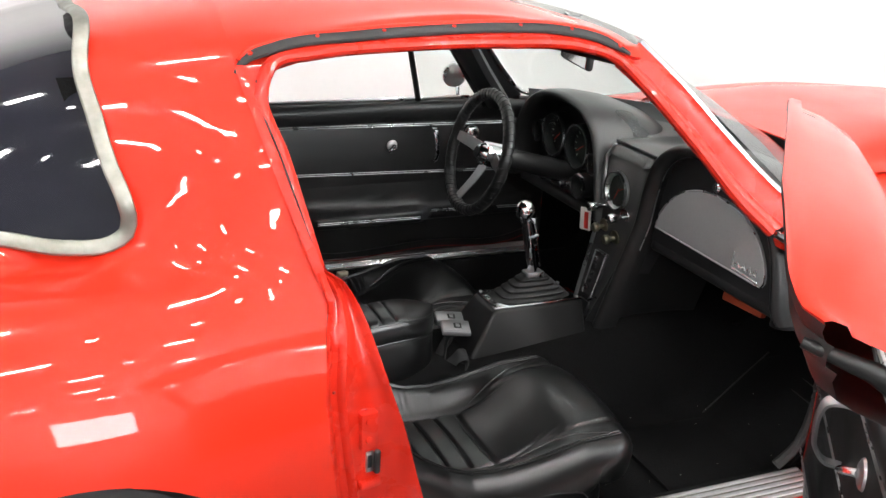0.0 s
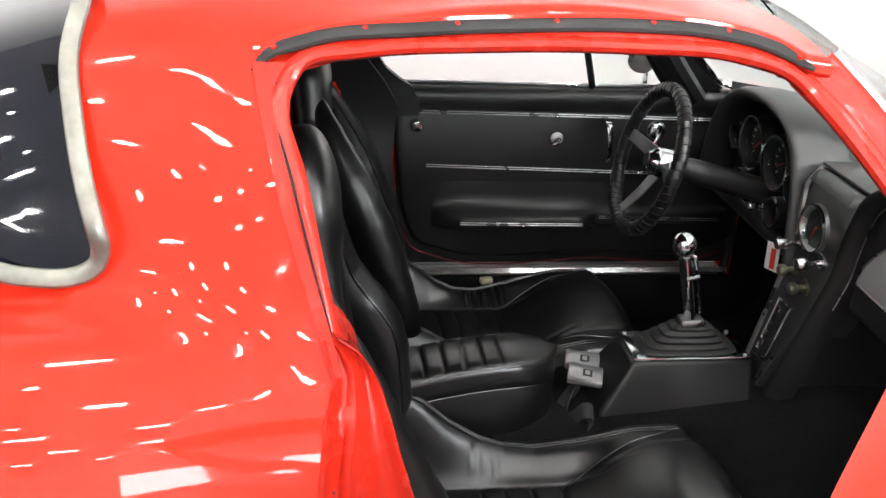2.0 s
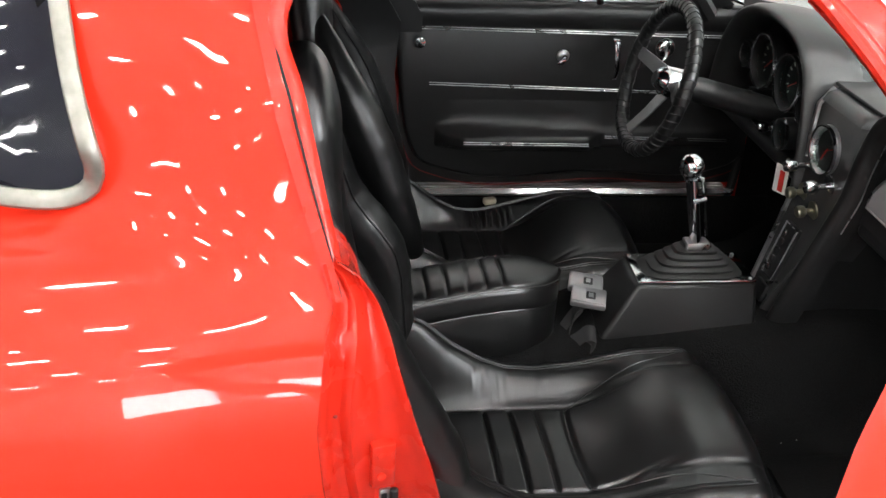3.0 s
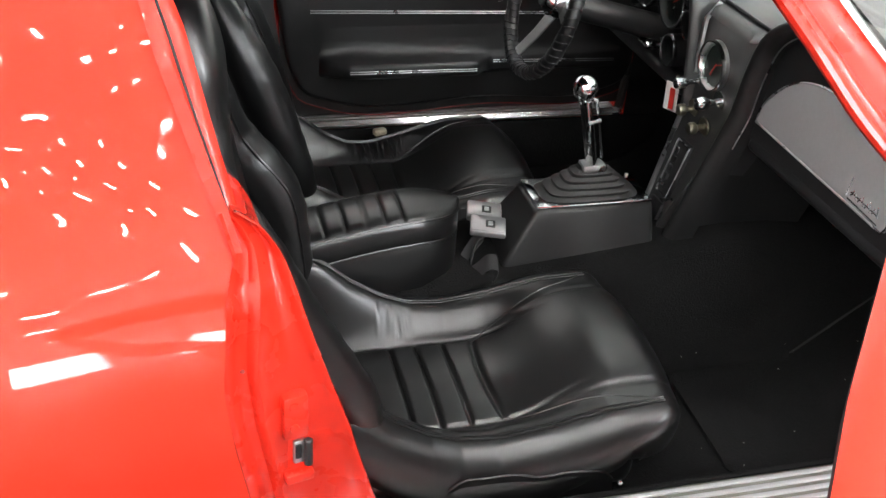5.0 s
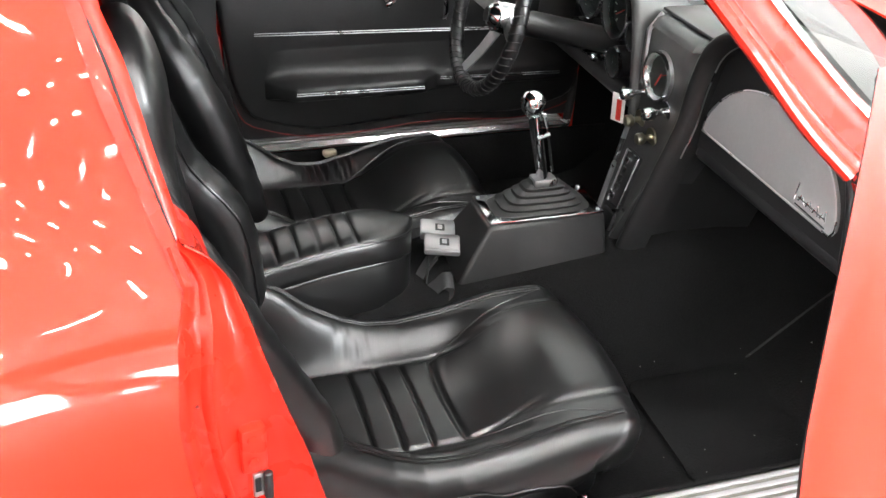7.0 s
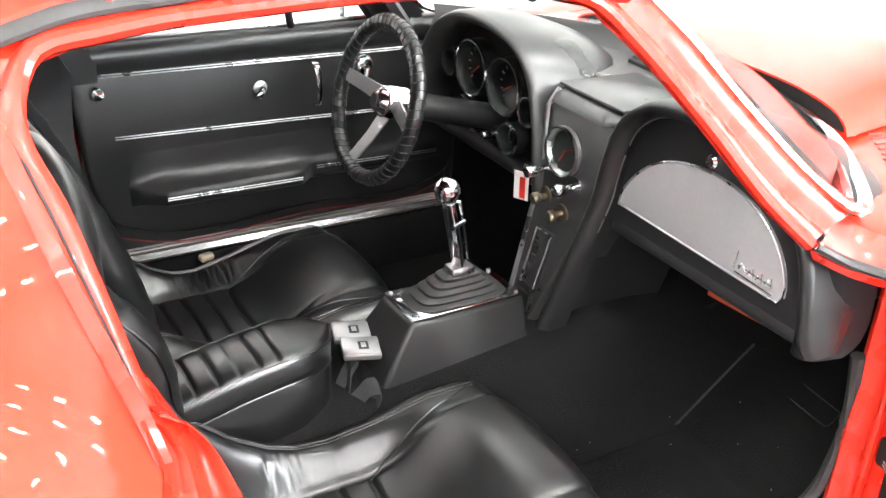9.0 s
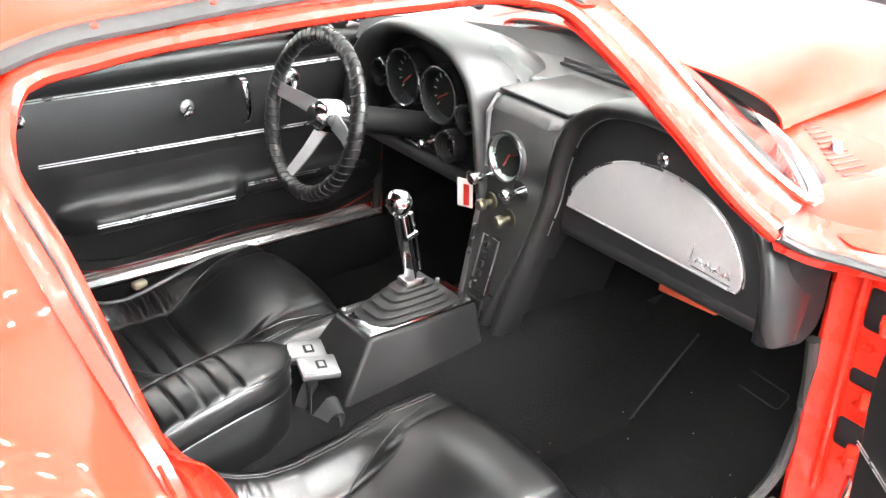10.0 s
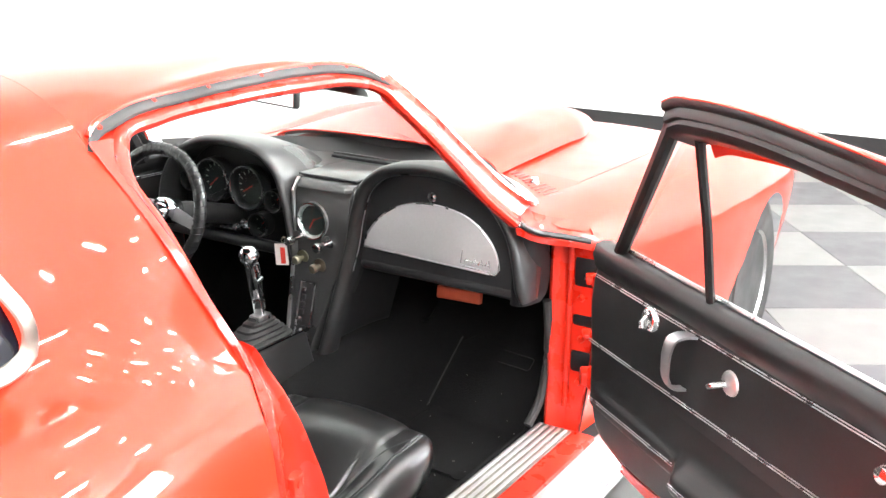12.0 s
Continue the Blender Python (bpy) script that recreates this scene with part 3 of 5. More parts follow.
    # rear jamb: outer edge, face and inner flange
    zs = np.concatenate([np.linspace(.24, .76, 22), np.linspace(.765, .860, 16)])
    rows = []
    for z in zs:
        xo = jamb_x(z)
        yo = float(np.interp(z, [.22, .45, .58, .68, .76, .81, .86], [.757, .775, .785, .78, .759, .724, .707]))
        xi = float(np.interp(z, [.24, .42, .49, .57, .64, .708, .76, .793, .815, .84, .860], [.172, .125, .105, .085, .062, .041, .026, .014, .003, -.013, -.040])) if s_ > 0 else xo + .05
        yi = float(np.interp(z, [.24, .45, .60, .70, .76, .80, .86], [.752, .758, .757, .744, .722, .703, .704])) - (0 if s_ > 0 else .10)
        wj = min(1, (xi - xo) / .08)
        dip = .020 * wj
        prof = [(xo, yo), (xo + .005 * wj, yo - .003), (xo + .012 * wj, yo - .016 * wj), (xo + .019 * wj, yo - .027 * wj), (xo + .028 * wj, yo - .029 * wj), (xo + .035 * wj, yo - .022 * wj), (xo + .041 * wj, yo - .021 * wj), (xo + .047 * wj, yo - .028 * wj)]
        for f in (.45, .62, .80):
            prof.append((xo + .047 * wj + (xi - .012 * wj - xo - .047 * wj) * f, (yo - .028 * wj) * (1 - f) + (yi - .010) * f - dip * math.sin(math.pi * f) * .5))
        prof += [(xi - .012 * wj, yi - .010), (xi - .006 * wj, yi - .002), (xi, yi), (xi + .001, yi - .004), (xi - .003, yi - .010), (xi - .02 * wj, yi - .03), (xi - .03 * wj, yi - .11)]
        rows.append([(x, -s_ * y, z) for x, y in prof])
    part("rear_jamb", sheet(rows), RED_JAMB, car, "red painted rear door jamb", sharp=50)

latch = part("door_striker", box((.034, .030, .070), pose(.016, -.742, .585, 0, 0, 12), .005), RED_JAMB, car, "red door striker housing with worn steel latch")
part("striker_bed", box((.030, .012, .062), pose(.020, -.741, .520, 0, 0, 12), .004), RED_JAMB, latch)
part("striker_plate", box((.017, .012, .040), pose(.022, -.745, .522, 0, 0, 12), .003), STEEL, latch, "worn steel striker")
part("striker_pin", lathe([(.004, -.022), (.006, -.02), (.006, .02), (.004, .022)], pose(.034, -.752, .522), 10), PLASTIC, latch)
part("striker_slot", box((.008, .003, .024), pose(.021, -.7513, .524, 0, 0, 12), .001, 1), DIAL_HOLE, latch)
part("striker_foot", box((.040, .034, .016), pose(.019, -.742, .482, 0, 0, 12), .004), RED_JAMB, latch)
for z in (.605, .570):
    part("striker_bolt", lathe([(.0008, .004), (.006, .003), (.007, -.002)], pose(.016, -.757, z, 80, 0, 12), 10), RED_JAMB, latch)
part("jamb_plug", lathe([(.0008, .002), (.0025, .001), (.003, -.002)], pose(-.044, -.753, .667, 80, 0, 30), 10), DARKENED_RED, car)

# sills with ribbed plates and side covers
for s_ in (1, -1):
    up = 0 if s_ > 0 else .072
    sill = part("door_sill", box((1.16, 0.145, 0.16), Matrix.Translation((.54, -s_ * .7325, .153 + up)), 0.012), RED_JAMB, car, "red painted door sill")
    plate = part("sill_plate", box((0.98, 0.095, 0.006), Matrix.Translation((.60, -s_ * .70, .2395 + up)), 0.002), TRIM, car, "ribbed aluminium sill plate")
    if s_ < 0:
        part("sill_strip", box((.97, .004, .017), pose(.60, .634, .331, -48, 0, 0), .001, 1), TRIM_BRIGHT, plate, "bright metal strip along the sill edge")
    for k in range(5):
        part("rib", box((0.965, 0.009, 0.005), Matrix.Translation((.60, -s_ * (.664 + .018 * k), .244 + up)), 0.002), ALU, plate)
    cover = part("side_cover", box((1.7, 0.10, 0.11), Matrix.Translation((.80, -s_ * .835, .17)), 0.03, 3), ALU, car, "bright ribbed side exhaust cover")
    for k in range(3):
        part("rib", box((1.66, 0.004, 0.012), Matrix.Translation((.80, -s_ * .886, .145 + .025 * k)), 0.0015, 1), STEEL, cover)

# front jamb with hinges
for s_ in (1, -1):
    rows = []
    for z in np.linspace(0.23, 0.785, 20):
        yo = float(np.interp(z, [.23, .45, .66, .74, .785], [.76, .785, .795, .785, .765]))
        prof = [(1.105, .660), (1.090, .667), (1.085, .677), (1.089, .690), (1.102, .700), (1.115, .715), (1.115, yo - .01), (1.105, yo)]
        rows.append([(x, -s_ * y, z) for x, y in prof])
    jamb = part("front_jamb", sheet(rows), RED_JAMB, car, "red painted hinge pillar", sharp=40)
    # Solid black blocks in place of the shade inside the pillar's recesses.
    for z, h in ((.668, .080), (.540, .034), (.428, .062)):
        part("pocket_shade", box((.05, .074, h), Matrix.Translation((1.136, -s_ * .758, z)), .010), DIAL_HOLE, jamb, "black block standing for a shaded recess in the hinge pillar")
    part("pillar_ridge", tube([(1.106, -s_ * .716, z) for z in (.735, .6, .45, .30)], .008, 8), RED_JAMB, jamb)
    for z, h in ((.668, .034), (.522, .022), (.412, .058)):
        hinge = lathe([(.004, -h * .55), (.013, -h * .5), (.016, -h * .4), (.016, h * .4), (.013, h * .5), (.004, h * .55)], Matrix.Translation((1.075, -s_ * .806, z)), 14)
        box((.05, .05, h * .6), pose(1.095, -s_ * .788, z - h * .1, 0, 0, 30 * s_), .006, bm=hinge)
        part("hinge", hinge, RED_JAMB, jamb, "red painted door hinge")
    for y, z in ((.748, .372), (.768, .372), (.745, .60), (.75, .49)):
        part("hinge_bolt", lathe([(.0008, .008), (.007, .007), (.009, .003), (.010, -.004)], facing(1.112, -s_ * y, z), 10), RED_JAMB, jamb)
    for k in range(6):
        part("weld_stud", lathe([(0.001, 0.004), (0.005, 0.003), (0.006, -0.003)], facing(1.094, -s_ * .684, .33 + .055 * k), 8), RED_JAMB, jamb)
    seal = [(.888, .680, .828), (.94, .70, .800), (.99, .745, .785), (1.035, .795, .770)]
    part("cowl_seal", tube(spline([(x, -s_ * y, z + .006) for x, y, z in seal], 20), 0.011, 8, 0.7), RUBBER, car, "black rubber seal at the screen pillar foot")
    ledge = []
    for q in spline([(.90, .672, .822), (.95, .70, .796), (1.03, .755, .774), (1.10, .785, .752)], 16):
        ledge.append([(q[0] + .010, -s_ * (q[1] - .008), q[2] - .022), (q[0] - .004, -s_ * (q[1] - .004), q[2] - .004), (q[0] + .02, -s_ * (q[1] - .004), q[2] + .01), (q[0] + .07, -s_ * (q[1] - .03), q[2] + .03)])
    if s_ > 0:
        part("cowl_corner", sheet(ledge), RED_JAMB, car, "red cowl corner below the screen pillar", sharp=60)
    part("kick_seal", tube(spline([(1.076, -s_ * .668, .590), (1.092, -s_ * .668, .50), (1.094, -s_ * .664, .38), (1.075, -s_ * .656, .30), (1.03, -s_ * .650, .256)], 16), 0.012, 8), RUBBER, car, "black rubber door seal")
part("pillar_screw", lathe([(0.002, 0.006), (0.007, 0.004), (0.008, -0.004)], pose(.893, -.684, .832, 60, 0, 20), 12), CHROME, car, "chrome screw head")

# ---- glass ahead ----
rows = []
for v in np.linspace(0, 1, 12):
    row = []
    for y in np.linspace(-1, 1, 25):
        x = .665 + .325 * v + (.31 * v + .04) * (1 - y * y)
        row.append((x, y * (.47 + .185 * v), 1.190 - .325 * v + .012 * (1 - y * y)))
    rows.append(row)
wind = part("windscreen", sheet(rows), GLASS, car, "clear curved windscreen")
wind.visible_shadow = False

rows = []
for y in np.linspace(-.97, .97, 31):
    x, yy, z = .985 + .35 * (1 - y * y), y * .650, .862 + .012 * (1 - y * y)
    o = .12 + .88 * (1 - y * y)
    rows.append([(x - .022 * o, yy * .985, z + .010), (x - .030 * o, yy * .975, z + .004), (x - .045 * o, yy * .96, z - .012), (x - .10 * o, yy * .95, .838), (x - .16 * o, yy * .94, .824)])
part("screen_base_trim", sheet(rows), VINYL, car, "black trim along the windscreen base", sharp=50)

# ---- cabin shell ----
def floor_pan():
    bm = bmesh.new()
    rows = []
    for x in np.linspace(-0.12, 1.76, 36):
        zf = .17 + max(0, x - 1.10) * 0.8
        tz = .33 if x < .5 else .33 + .06 * min(1, (x - .5) / .5)
        prof = [(-.66, zf + .06), (-.64, zf), (-.5, zf), (-.3, zf), (-.21, zf + .01), (-.175, zf + .05), (-.15, tz - .03), (-.11, tz), (0, tz + .01), (.11, tz), (.15, tz - .03), (.175, zf + .05), (.21, zf + .01), (.3, zf), (.5, zf), (.64, zf), (.66, zf + .06)]
        rows.append([(x, y, z) for y, z in prof])
    grid(bm, rows)
    return bm


part("floor_carpet", floor_pan(), CARPET, car, "black carpet over floor and tunnel", sharp=70)
rows = []
for x in np.linspace(.815, 1.30, 34):
    e = .03 * max(0, (.84 - x) / .025) ** 2 + .03 * max(0, (x - 1.27) / .03) ** 2
    rows.append([(x + .02 * (y + .45), y, .183 + max(0, x - 1.095) * .8 - .008 * (abs(y + .443) > .148 - e)) for y in np.linspace(-.595 + e, -.290 - e, 16)])
mat_ = part("floor_mat", sheet(rows, .009), CARPET, car, "black floor mat with a plain raised badge", sharp=50)
part("mat_badge", tube([pose(1.262, -.47, .3175, 0, -38.7, -6) @ Vector((a_, b_, 0)) for a_, b_ in ((-.02, -.066), (-.014, -.072), (.014, -.072), (.02, -.066), (.02, .066), (.014, .072), (-.014, .072), (-.02, .066))], .0016, 6, close=True), RUBBER, mat_, "plain raised badge outline")
part("carpet_seam", tube([(1.11, -.284, .180), (1.2, -.284, .252), (1.30, -.286, .332)], .003, 6), RUBBER, car)
lint = bmesh.new()
rnd = random.Random(5)
for _ in range(16):
    x, y = rnd.uniform(.78, 1.22), rnd.uniform(-.60, -.24)
    box((rnd.uniform(.001, .003), .0010, .0006), pose(x, y, .1845 + max(0, x - 1.095) * .8 + .001, 0, 0, rnd.uniform(0, 180)), 0, bm=lint)
tagged(part("lint", lint, MARK, mat_, "specks of pale lint", smooth=False), kind="stuff")
part("rear_bulkhead", box((0.03, 1.12, 0.66), pose(-.19, 0, .50, 0, -12, 0), 0.01), CARPET, car, "black trimmed bulkhead behind the seats")
part("rear_deck", box((0.9, 1.2, 0.02), Matrix.Translation((-.62, 0, .60)), 0.005), CARPET, car)
rows = []
for x in np.linspace(-0.13, 0.64, 20):
    half = section(min(x, 0.64), NR)[:3 * NR + 1]
    rows.append([(x, y * .86, z - .028) for y, z in half[::-1]] + [(x, -y * .86, z - .028) for y, z in half[1:]])
part("headliner", sheet(rows), VINYL, car, "black headlining")
for s_ in (1, -1):
    part("kick_panel", box((0.40, 0.015, 0.40), Matrix.Translation((1.30, -s_ * .668, .40)), 0.006), CARPET, car)
    if s_ < 0:
        part("pillar_trim", tube(spline([(.645, .470, 1.125), (.75, .545, 1.0), (.90, .63, .83)], 12), .048, 10, 0.6), VINYL, car, "black inner pillar trim")
    rows = []
    for z in np.linspace(.24, 1.14, 14):
        y = float(np.interp(z, [.24, .78, 1.14], [.62, .645, .485]))
        lead = [.05, -.02, -.03] if s_ > 0 else [.20, .20, .05]
        rows.append([(jamb_x(z) + float(np.interp(z, [.24, .78, 1.14], lead)) - d, -s_ * (y - .01 - .05 * d), z) for d in (0, .03, .12, .25)])
    part("quarter_trim", sheet(rows, .006), CARPET if s_ > 0 else VINYL, car, "black inner quarter trim", sharp=60)
    part("inner_rocker", box((1.3, .014, .16), Matrix.Translation((.55, -s_ * .640, .155 + (.003 if s_ > 0 else .079))), .006), CARPET, car)

# ---- dashboard ----
YC = -0.045
dash = part("dashboard", box((0.14, 1.20, 0.16), pose(1.125, YC * .5, .715, 0, 0, 0), 0.03, 3), PAD, car, "black padded twin-cowl dashboard")
rows = []
for x, z in ((.945, .815), (.955, .832), (.975, .838), (1.06, .836), (1.18, .838), (1.27, .850), (1.34, .866)):
    row = []
    for y in np.linspace(-.63, .56, 60):
        xx = .96 + (x - .96) * (1 - .86 * (y / .65) ** 2) if x > .98 else x
        hood = min(1, max(0, (abs(y - YC) - .095) / .02))
        row.append((min(max(xx, (1.09 + .32 * (x - .945)) * hood + xx * (1 - hood)), .975 + .35 * (1 - (y / .65) ** 2)), y, z))
    rows.append(row)
part("dash_top", sheet(rows), PAD, dash, sharp=60)
# Hidden plate, added to keep windscreen light out of the footwell.
part("dash_light_block", box((.70, 1.06, .02), Matrix.Translation((1.44, 0, .770)), .004), GAUGE_BLACK, dash)
part("speaker_panel", box((0.20, 0.20, 0.008), pose(1.075, YC, .842, 0, 1, 0), 0.004), PAD, dash, "flat black panel on the dash top")
part("defroster_slot", box((0.018, 0.34, 0.01), Matrix.Translation((1.215, YC, .845)), 0.003), DIAL_HOLE, dash)
part("defroster_lip", box((0.008, 0.36, 0.014), Matrix.Translation((1.232, YC, .848)), 0.003), PAD, dash)


def cowl(flip):
    """One arched hood of the dash with its recess. The arch springs from the console side and ends at the door."""
    arch = [(-.092, .38), (-.114, .50), (-.132, .60), (-.148, .69), (-.165, .775), (-.195, .848), (-.25, .893), (-.33, .912), (-.41, .915), (-.50, .900), (-.575, .858), (-.628, .79), (-.654, .70), (-.664, .616)]
    pts = spline([(2 * YC - a, z) for a, z in arch[2:]], 48) if flip > 0 else spline(arch, 60)
    cy, cz = (float(np.mean(pts[:, 0])), .70)
    rows = []
    for x, grow, drop in ((1.04 if flip > 0 else .985, -.020, .0), (.962, -.020, .0), (.942, -.017, 0), (.931, -.009, 0), (.926, 0, 0), (.930, .007, 0), (.945, .011, 0), (1.0, .013, .003), (1.08, .012, .016), (1.17, .008, .045), (1.24, -.006, .075)):
        row = []
        for i, (y, z) in enumerate(pts):
            t0, t1 = pts[max(i - 1, 0)], pts[min(i + 1, len(pts) - 1)]
            d = np.array(t1) - np.array(t0)
            nrm = np.array([-d[1], d[0]]) / (np.linalg.norm(d) + 1e-9)
            if nrm @ (np.array([y, z]) - np.array([cy, cz])) < 0:
                nrm = -nrm
            w = min(1, max(0, (z - .6) / .25))
            lean_ = .20 * max(0, .68 - z) if flip < 0 and i < 24 else 0
            if flip < 0 and y < -.6 and z < .80:
                x_ = min(x, 1.0 + .4 * (z - .6)) + (.022 * max(0, (.665 - z) / .05) ** 2 if x < .97 else 0)
            else:
                x_ = x
            row.append((x_ - lean_, y + nrm[0] * grow, z + nrm[1] * grow - drop * w))
        rows.append(row)
    return rows, pts


glove_rows, glove_arch = cowl(-1)
part("glovebox_hood", sheet(glove_rows), VINYL, dash, "black padded hood over the glovebox", sharp=70)
part("recess_edge", tube([(r[0] - .004, r[1], r[2]) for r in glove_rows[1][12:52]], .0016, 6), STEEL, dash, "thin bright line round the glovebox recess")
gauge_rows, gauge_arch = cowl(1)
part("gauge_hood", sheet(gauge_rows), PAD, dash, "black padded hood over the gauges", sharp=70)

# black recessed faces
face_g = [(-(y), z) for y, z in glove_arch if z > .62]
part("glovebox_face", prism([(a, b - .7) for a, b in face_g], 0.012, facing(.985, 0, .7)), PLASTIC, dash, "black glovebox surround", smooth=False)
face_c = [(-(y), z) for y, z in gauge_arch if z > .595]
part("gauge_face", prism([(a, b - .7) for a, b in face_c], 0.012, facing(1.03, 0, .7)), GAUGE_BLACK, dash, "black gauge panel", smooth=False)
part("lower_pad", box((0.05, 0.50, 0.038), pose(.996, -.405, .625, 0, 12, 0), 0.013, 3), PLASTIC, dash, "black padded lower dash roll")
part("lower_pad", box((0.07, 0.52, 0.034), pose(1.002, .315, .604, 0, 18, 0), 0.014, 3), PLASTIC, dash)
rows = []
for z in np.concatenate([np.linspace(.600, .625, 6), np.linspace(.64, .74, 8), np.linspace(.748, .775, 5)]):
    end = float(np.interp(z, [.600, .607, .62, .65, .71, .74, .76, .775], [1.030, 1.052, 1.068, 1.078, 1.076, 1.062, 1.035, 1.005]))
    prof = spline([(.985, -.612), (.968, -.622), (.964, -.638), (.975, -.655), (1.0, -.664), (.55 * end + .45, -.668), (end, -.671)], 16)
    rows.append([(x, y, z) for x, y in prof])
part("dash_end", sheet(rows, .006), GAUGE_BLACK, dash, "black leather flap over the dash end at the door pillar", sharp=60)

# glovebox door: satin aluminium with a bright edge
door_pts = [(.176, .677), (.185, .71), (.21, .745), (.27, .794), (.33, .815), (.375, .821), (.417, .820), (.503, .799), (.562, .750), (.584, .703), (.586, .680), (.578, .668)]
gd = [(a, b - .7) for a, b in spline(door_pts, 40)]
gbox = part("glovebox_door", prism(gd, 0.016, facing(.982, 0, .7), 0.003), ALU, dash, "satin aluminium glovebox door with raised script", sharp=30)
rim_pts = [facing(.968, 0, .7) @ Vector((a, b, 0.002)) for a, b in gd]
part("bright_edge", tube(rim_pts, 0.0022, 6, close=True), STEEL, gbox)
part("glovebox_lock", lathe([(0.002, 0.022), (0.009, 0.021), (0.013, 0.016), (0.013, 0.0)], facing(.982, -.389, .840), 16), CHROME, dash, "chrome glovebox push button")
for k, (u, v, h_, lean_) in enumerate(((0, .004, .036, -8), (.011, -.004, .014, -30), (.021, -.005, .013, 20), (.031, -.006, .012, -25), (.041, -.004, .017, 15), (.050, -.007, .012, -30), (.060, -.004, .019, 12), (.070, -.006, .014, -28), (.080, -.003, .020, 8))):
    part("script_stroke", box((0.0035, h_, 0.003), facing(.9655, -.480 - u, .697 + v) @ pose(0, 0, 0, 0, 0, lean_), 0.001, 1), CHROME, gbox, "raised bright script, unreadable" if k == 0 else "")
for v, l_ in ((.0, .075), (-.014, .085)):
    part("script_stroke", box((l_, 0.003, 0.003), facing(.9655, -.523, .691 + v) @ pose(0, 0, 0, 0, 0, -3), 0.001, 1), CHROME, gbox)
part("flare_label", box((0.02, 0.13, 0.034), pose(1.09, -.40, .548, 0, 10, 6), 0.004), ORANGE, car, "orange label under the dash")


# gauges: dished bezel, dial, marks, needle, glass
def gauge(name, y, z, r, x=1.0, deep=.03, marks=12, needle=-40, parent=dash, chrome=GAUGE_BLACK, inside=DIAL_HOLE):
    g = part(name, lathe([(r * .80, 0.0), (r * .80, deep * .6), (r * .92, deep), (r * .97, deep), (r, deep * .85), (r, -.005)], facing(x, y, z), 28, cap=False), chrome, parent, "round gauge with a deep bezel")
    part("bezel_ring", lathe([(r * .91, deep - .004), (r * .925, deep + .003), (r * .985, deep + .003), (r * 1.005, deep - .004)], facing(x, y, z), 32, cap=False), CHROME, g)
    part("dial", lathe([(r * .80, .001), (r * .80, .004), (.0008, .0042)], facing(x, y, z), 28), inside, g)
    bm = bmesh.new()
    for k in range(marks):
        a = radians(225 - 270 * k / (marks - 1))
        box((r * .035, r * .14, .0012), facing(x, y, z) @ Matrix.Translation((r * .66 * math.cos(a), r * .66 * math.sin(a), .0052)) @ pose(0, 0, 0, 0, 0, math.degrees(a) - 90), 0, 1, bm=bm)
    part("marks", bm, MARK, g, smooth=False)
    part("needle", box((r * .035, r * .62, .0015), facing(x, y, z) @ pose(0, 0, .008, 0, 0, needle) @ Matrix.Translation((0, r * .25, 0)), 0), NEEDLE, g)
    cover = part("cover_glass", lathe([(r * .93, deep * .75), (r * .6, deep * .82), (.0008, deep * .85)], facing(x, y, z), 28), GAUGE_GLASS, g)
    cover.visible_shadow = False
    return g


gauge("tachometer", .384, .782, .066, needle=130)
gauge("speedometer", .248, .776, .066, needle=120)
gauge("fuel_gauge", .150, .750, .034, marks=5)
gauge("oil_gauge", .196, .677, .036, x=.985, marks=5)
gauge("temperature_gauge", .478, .770, .034, marks=5)
gauge("ammeter", .400, .677, .036, x=.985, marks=5)

# centre stack leaning down to the tunnel
rows = []
for z, x, yl, yr in ((.832, .985, .052, -.142), (.80, .958, .050, -.140), (.70, .955, .048, -.132), (.60, .940, .043, -.112), (.50, .911, .033, -.086), (.43, .889, .024, -.067), (.37, .872, .018, -.052)):
    rows.append([(x + .06, yl + .012, z), (x + .01, yl + .010, z), (x - .004, yl + .004, z), (x, yl - .01, z)] + [(x, yl + (yr - yl) * f, z) for f in (.3, .5, .7)] + [(x, yr + .014, z), (x - .006, yr + .0, z), (x + .006, yr - .012, z), (x + .1, yr - .014, z)])
stack = part("centre_fascia", sheet(rows), PAD, dash, "black centre fascia with clock and radio", sharp=50)
part("fascia_edge", tube([(r[2][0] - .002, r[2][1], r[2][2]) for r in rows], 0.006, 6), STEEL, dash)
gauge("clock", -.012, .724, .052, x=.964, deep=.020, needle=-65, chrome=STEEL, inside=shader("worn clock dial", (.10, .11, .10), .4, grain=.3, scale=80))
part("minute_hand", box((.003, .034, .0015), facing(.954, -.012, .724) @ pose(0, 0, 0, 0, 0, 150) @ Matrix.Translation((0, .012, 0)), 0), NEEDLE, dash)


def knob(name, x, y, z, r, length, material, label):
    k = part(name, lathe([(r * .2, length), (r * .8, length * .97), (r, length * .85), (r * .95, length * .55), (r * .5, length * .4), (r * .45, 0), (r * 1.5, 0), (r * 1.5, -.004), (r, -.004)], facing(x, y, z, lean=4), 16), material, dash, label)
    return k


knob("control_knob", .950, .040, .670, .0135, .050, CHROME, "chrome pull knob")
knob("control_knob", .948, -.062, .668, .0145, .050, CHROME, "chrome pull knob")
knob("radio_knob", .940, .018, .618, .013, .034, BRASS, "dull metal radio knob")
knob("radio_knob", .936, -.045, .605, .013, .034, BRASS, "dull metal radio knob")
radio = part("radio", box((.052, .125, .012), facing(.906, -.022, .50, lean=-15), 0.005), PLASTIC, dash, "upright radio with bright edge")
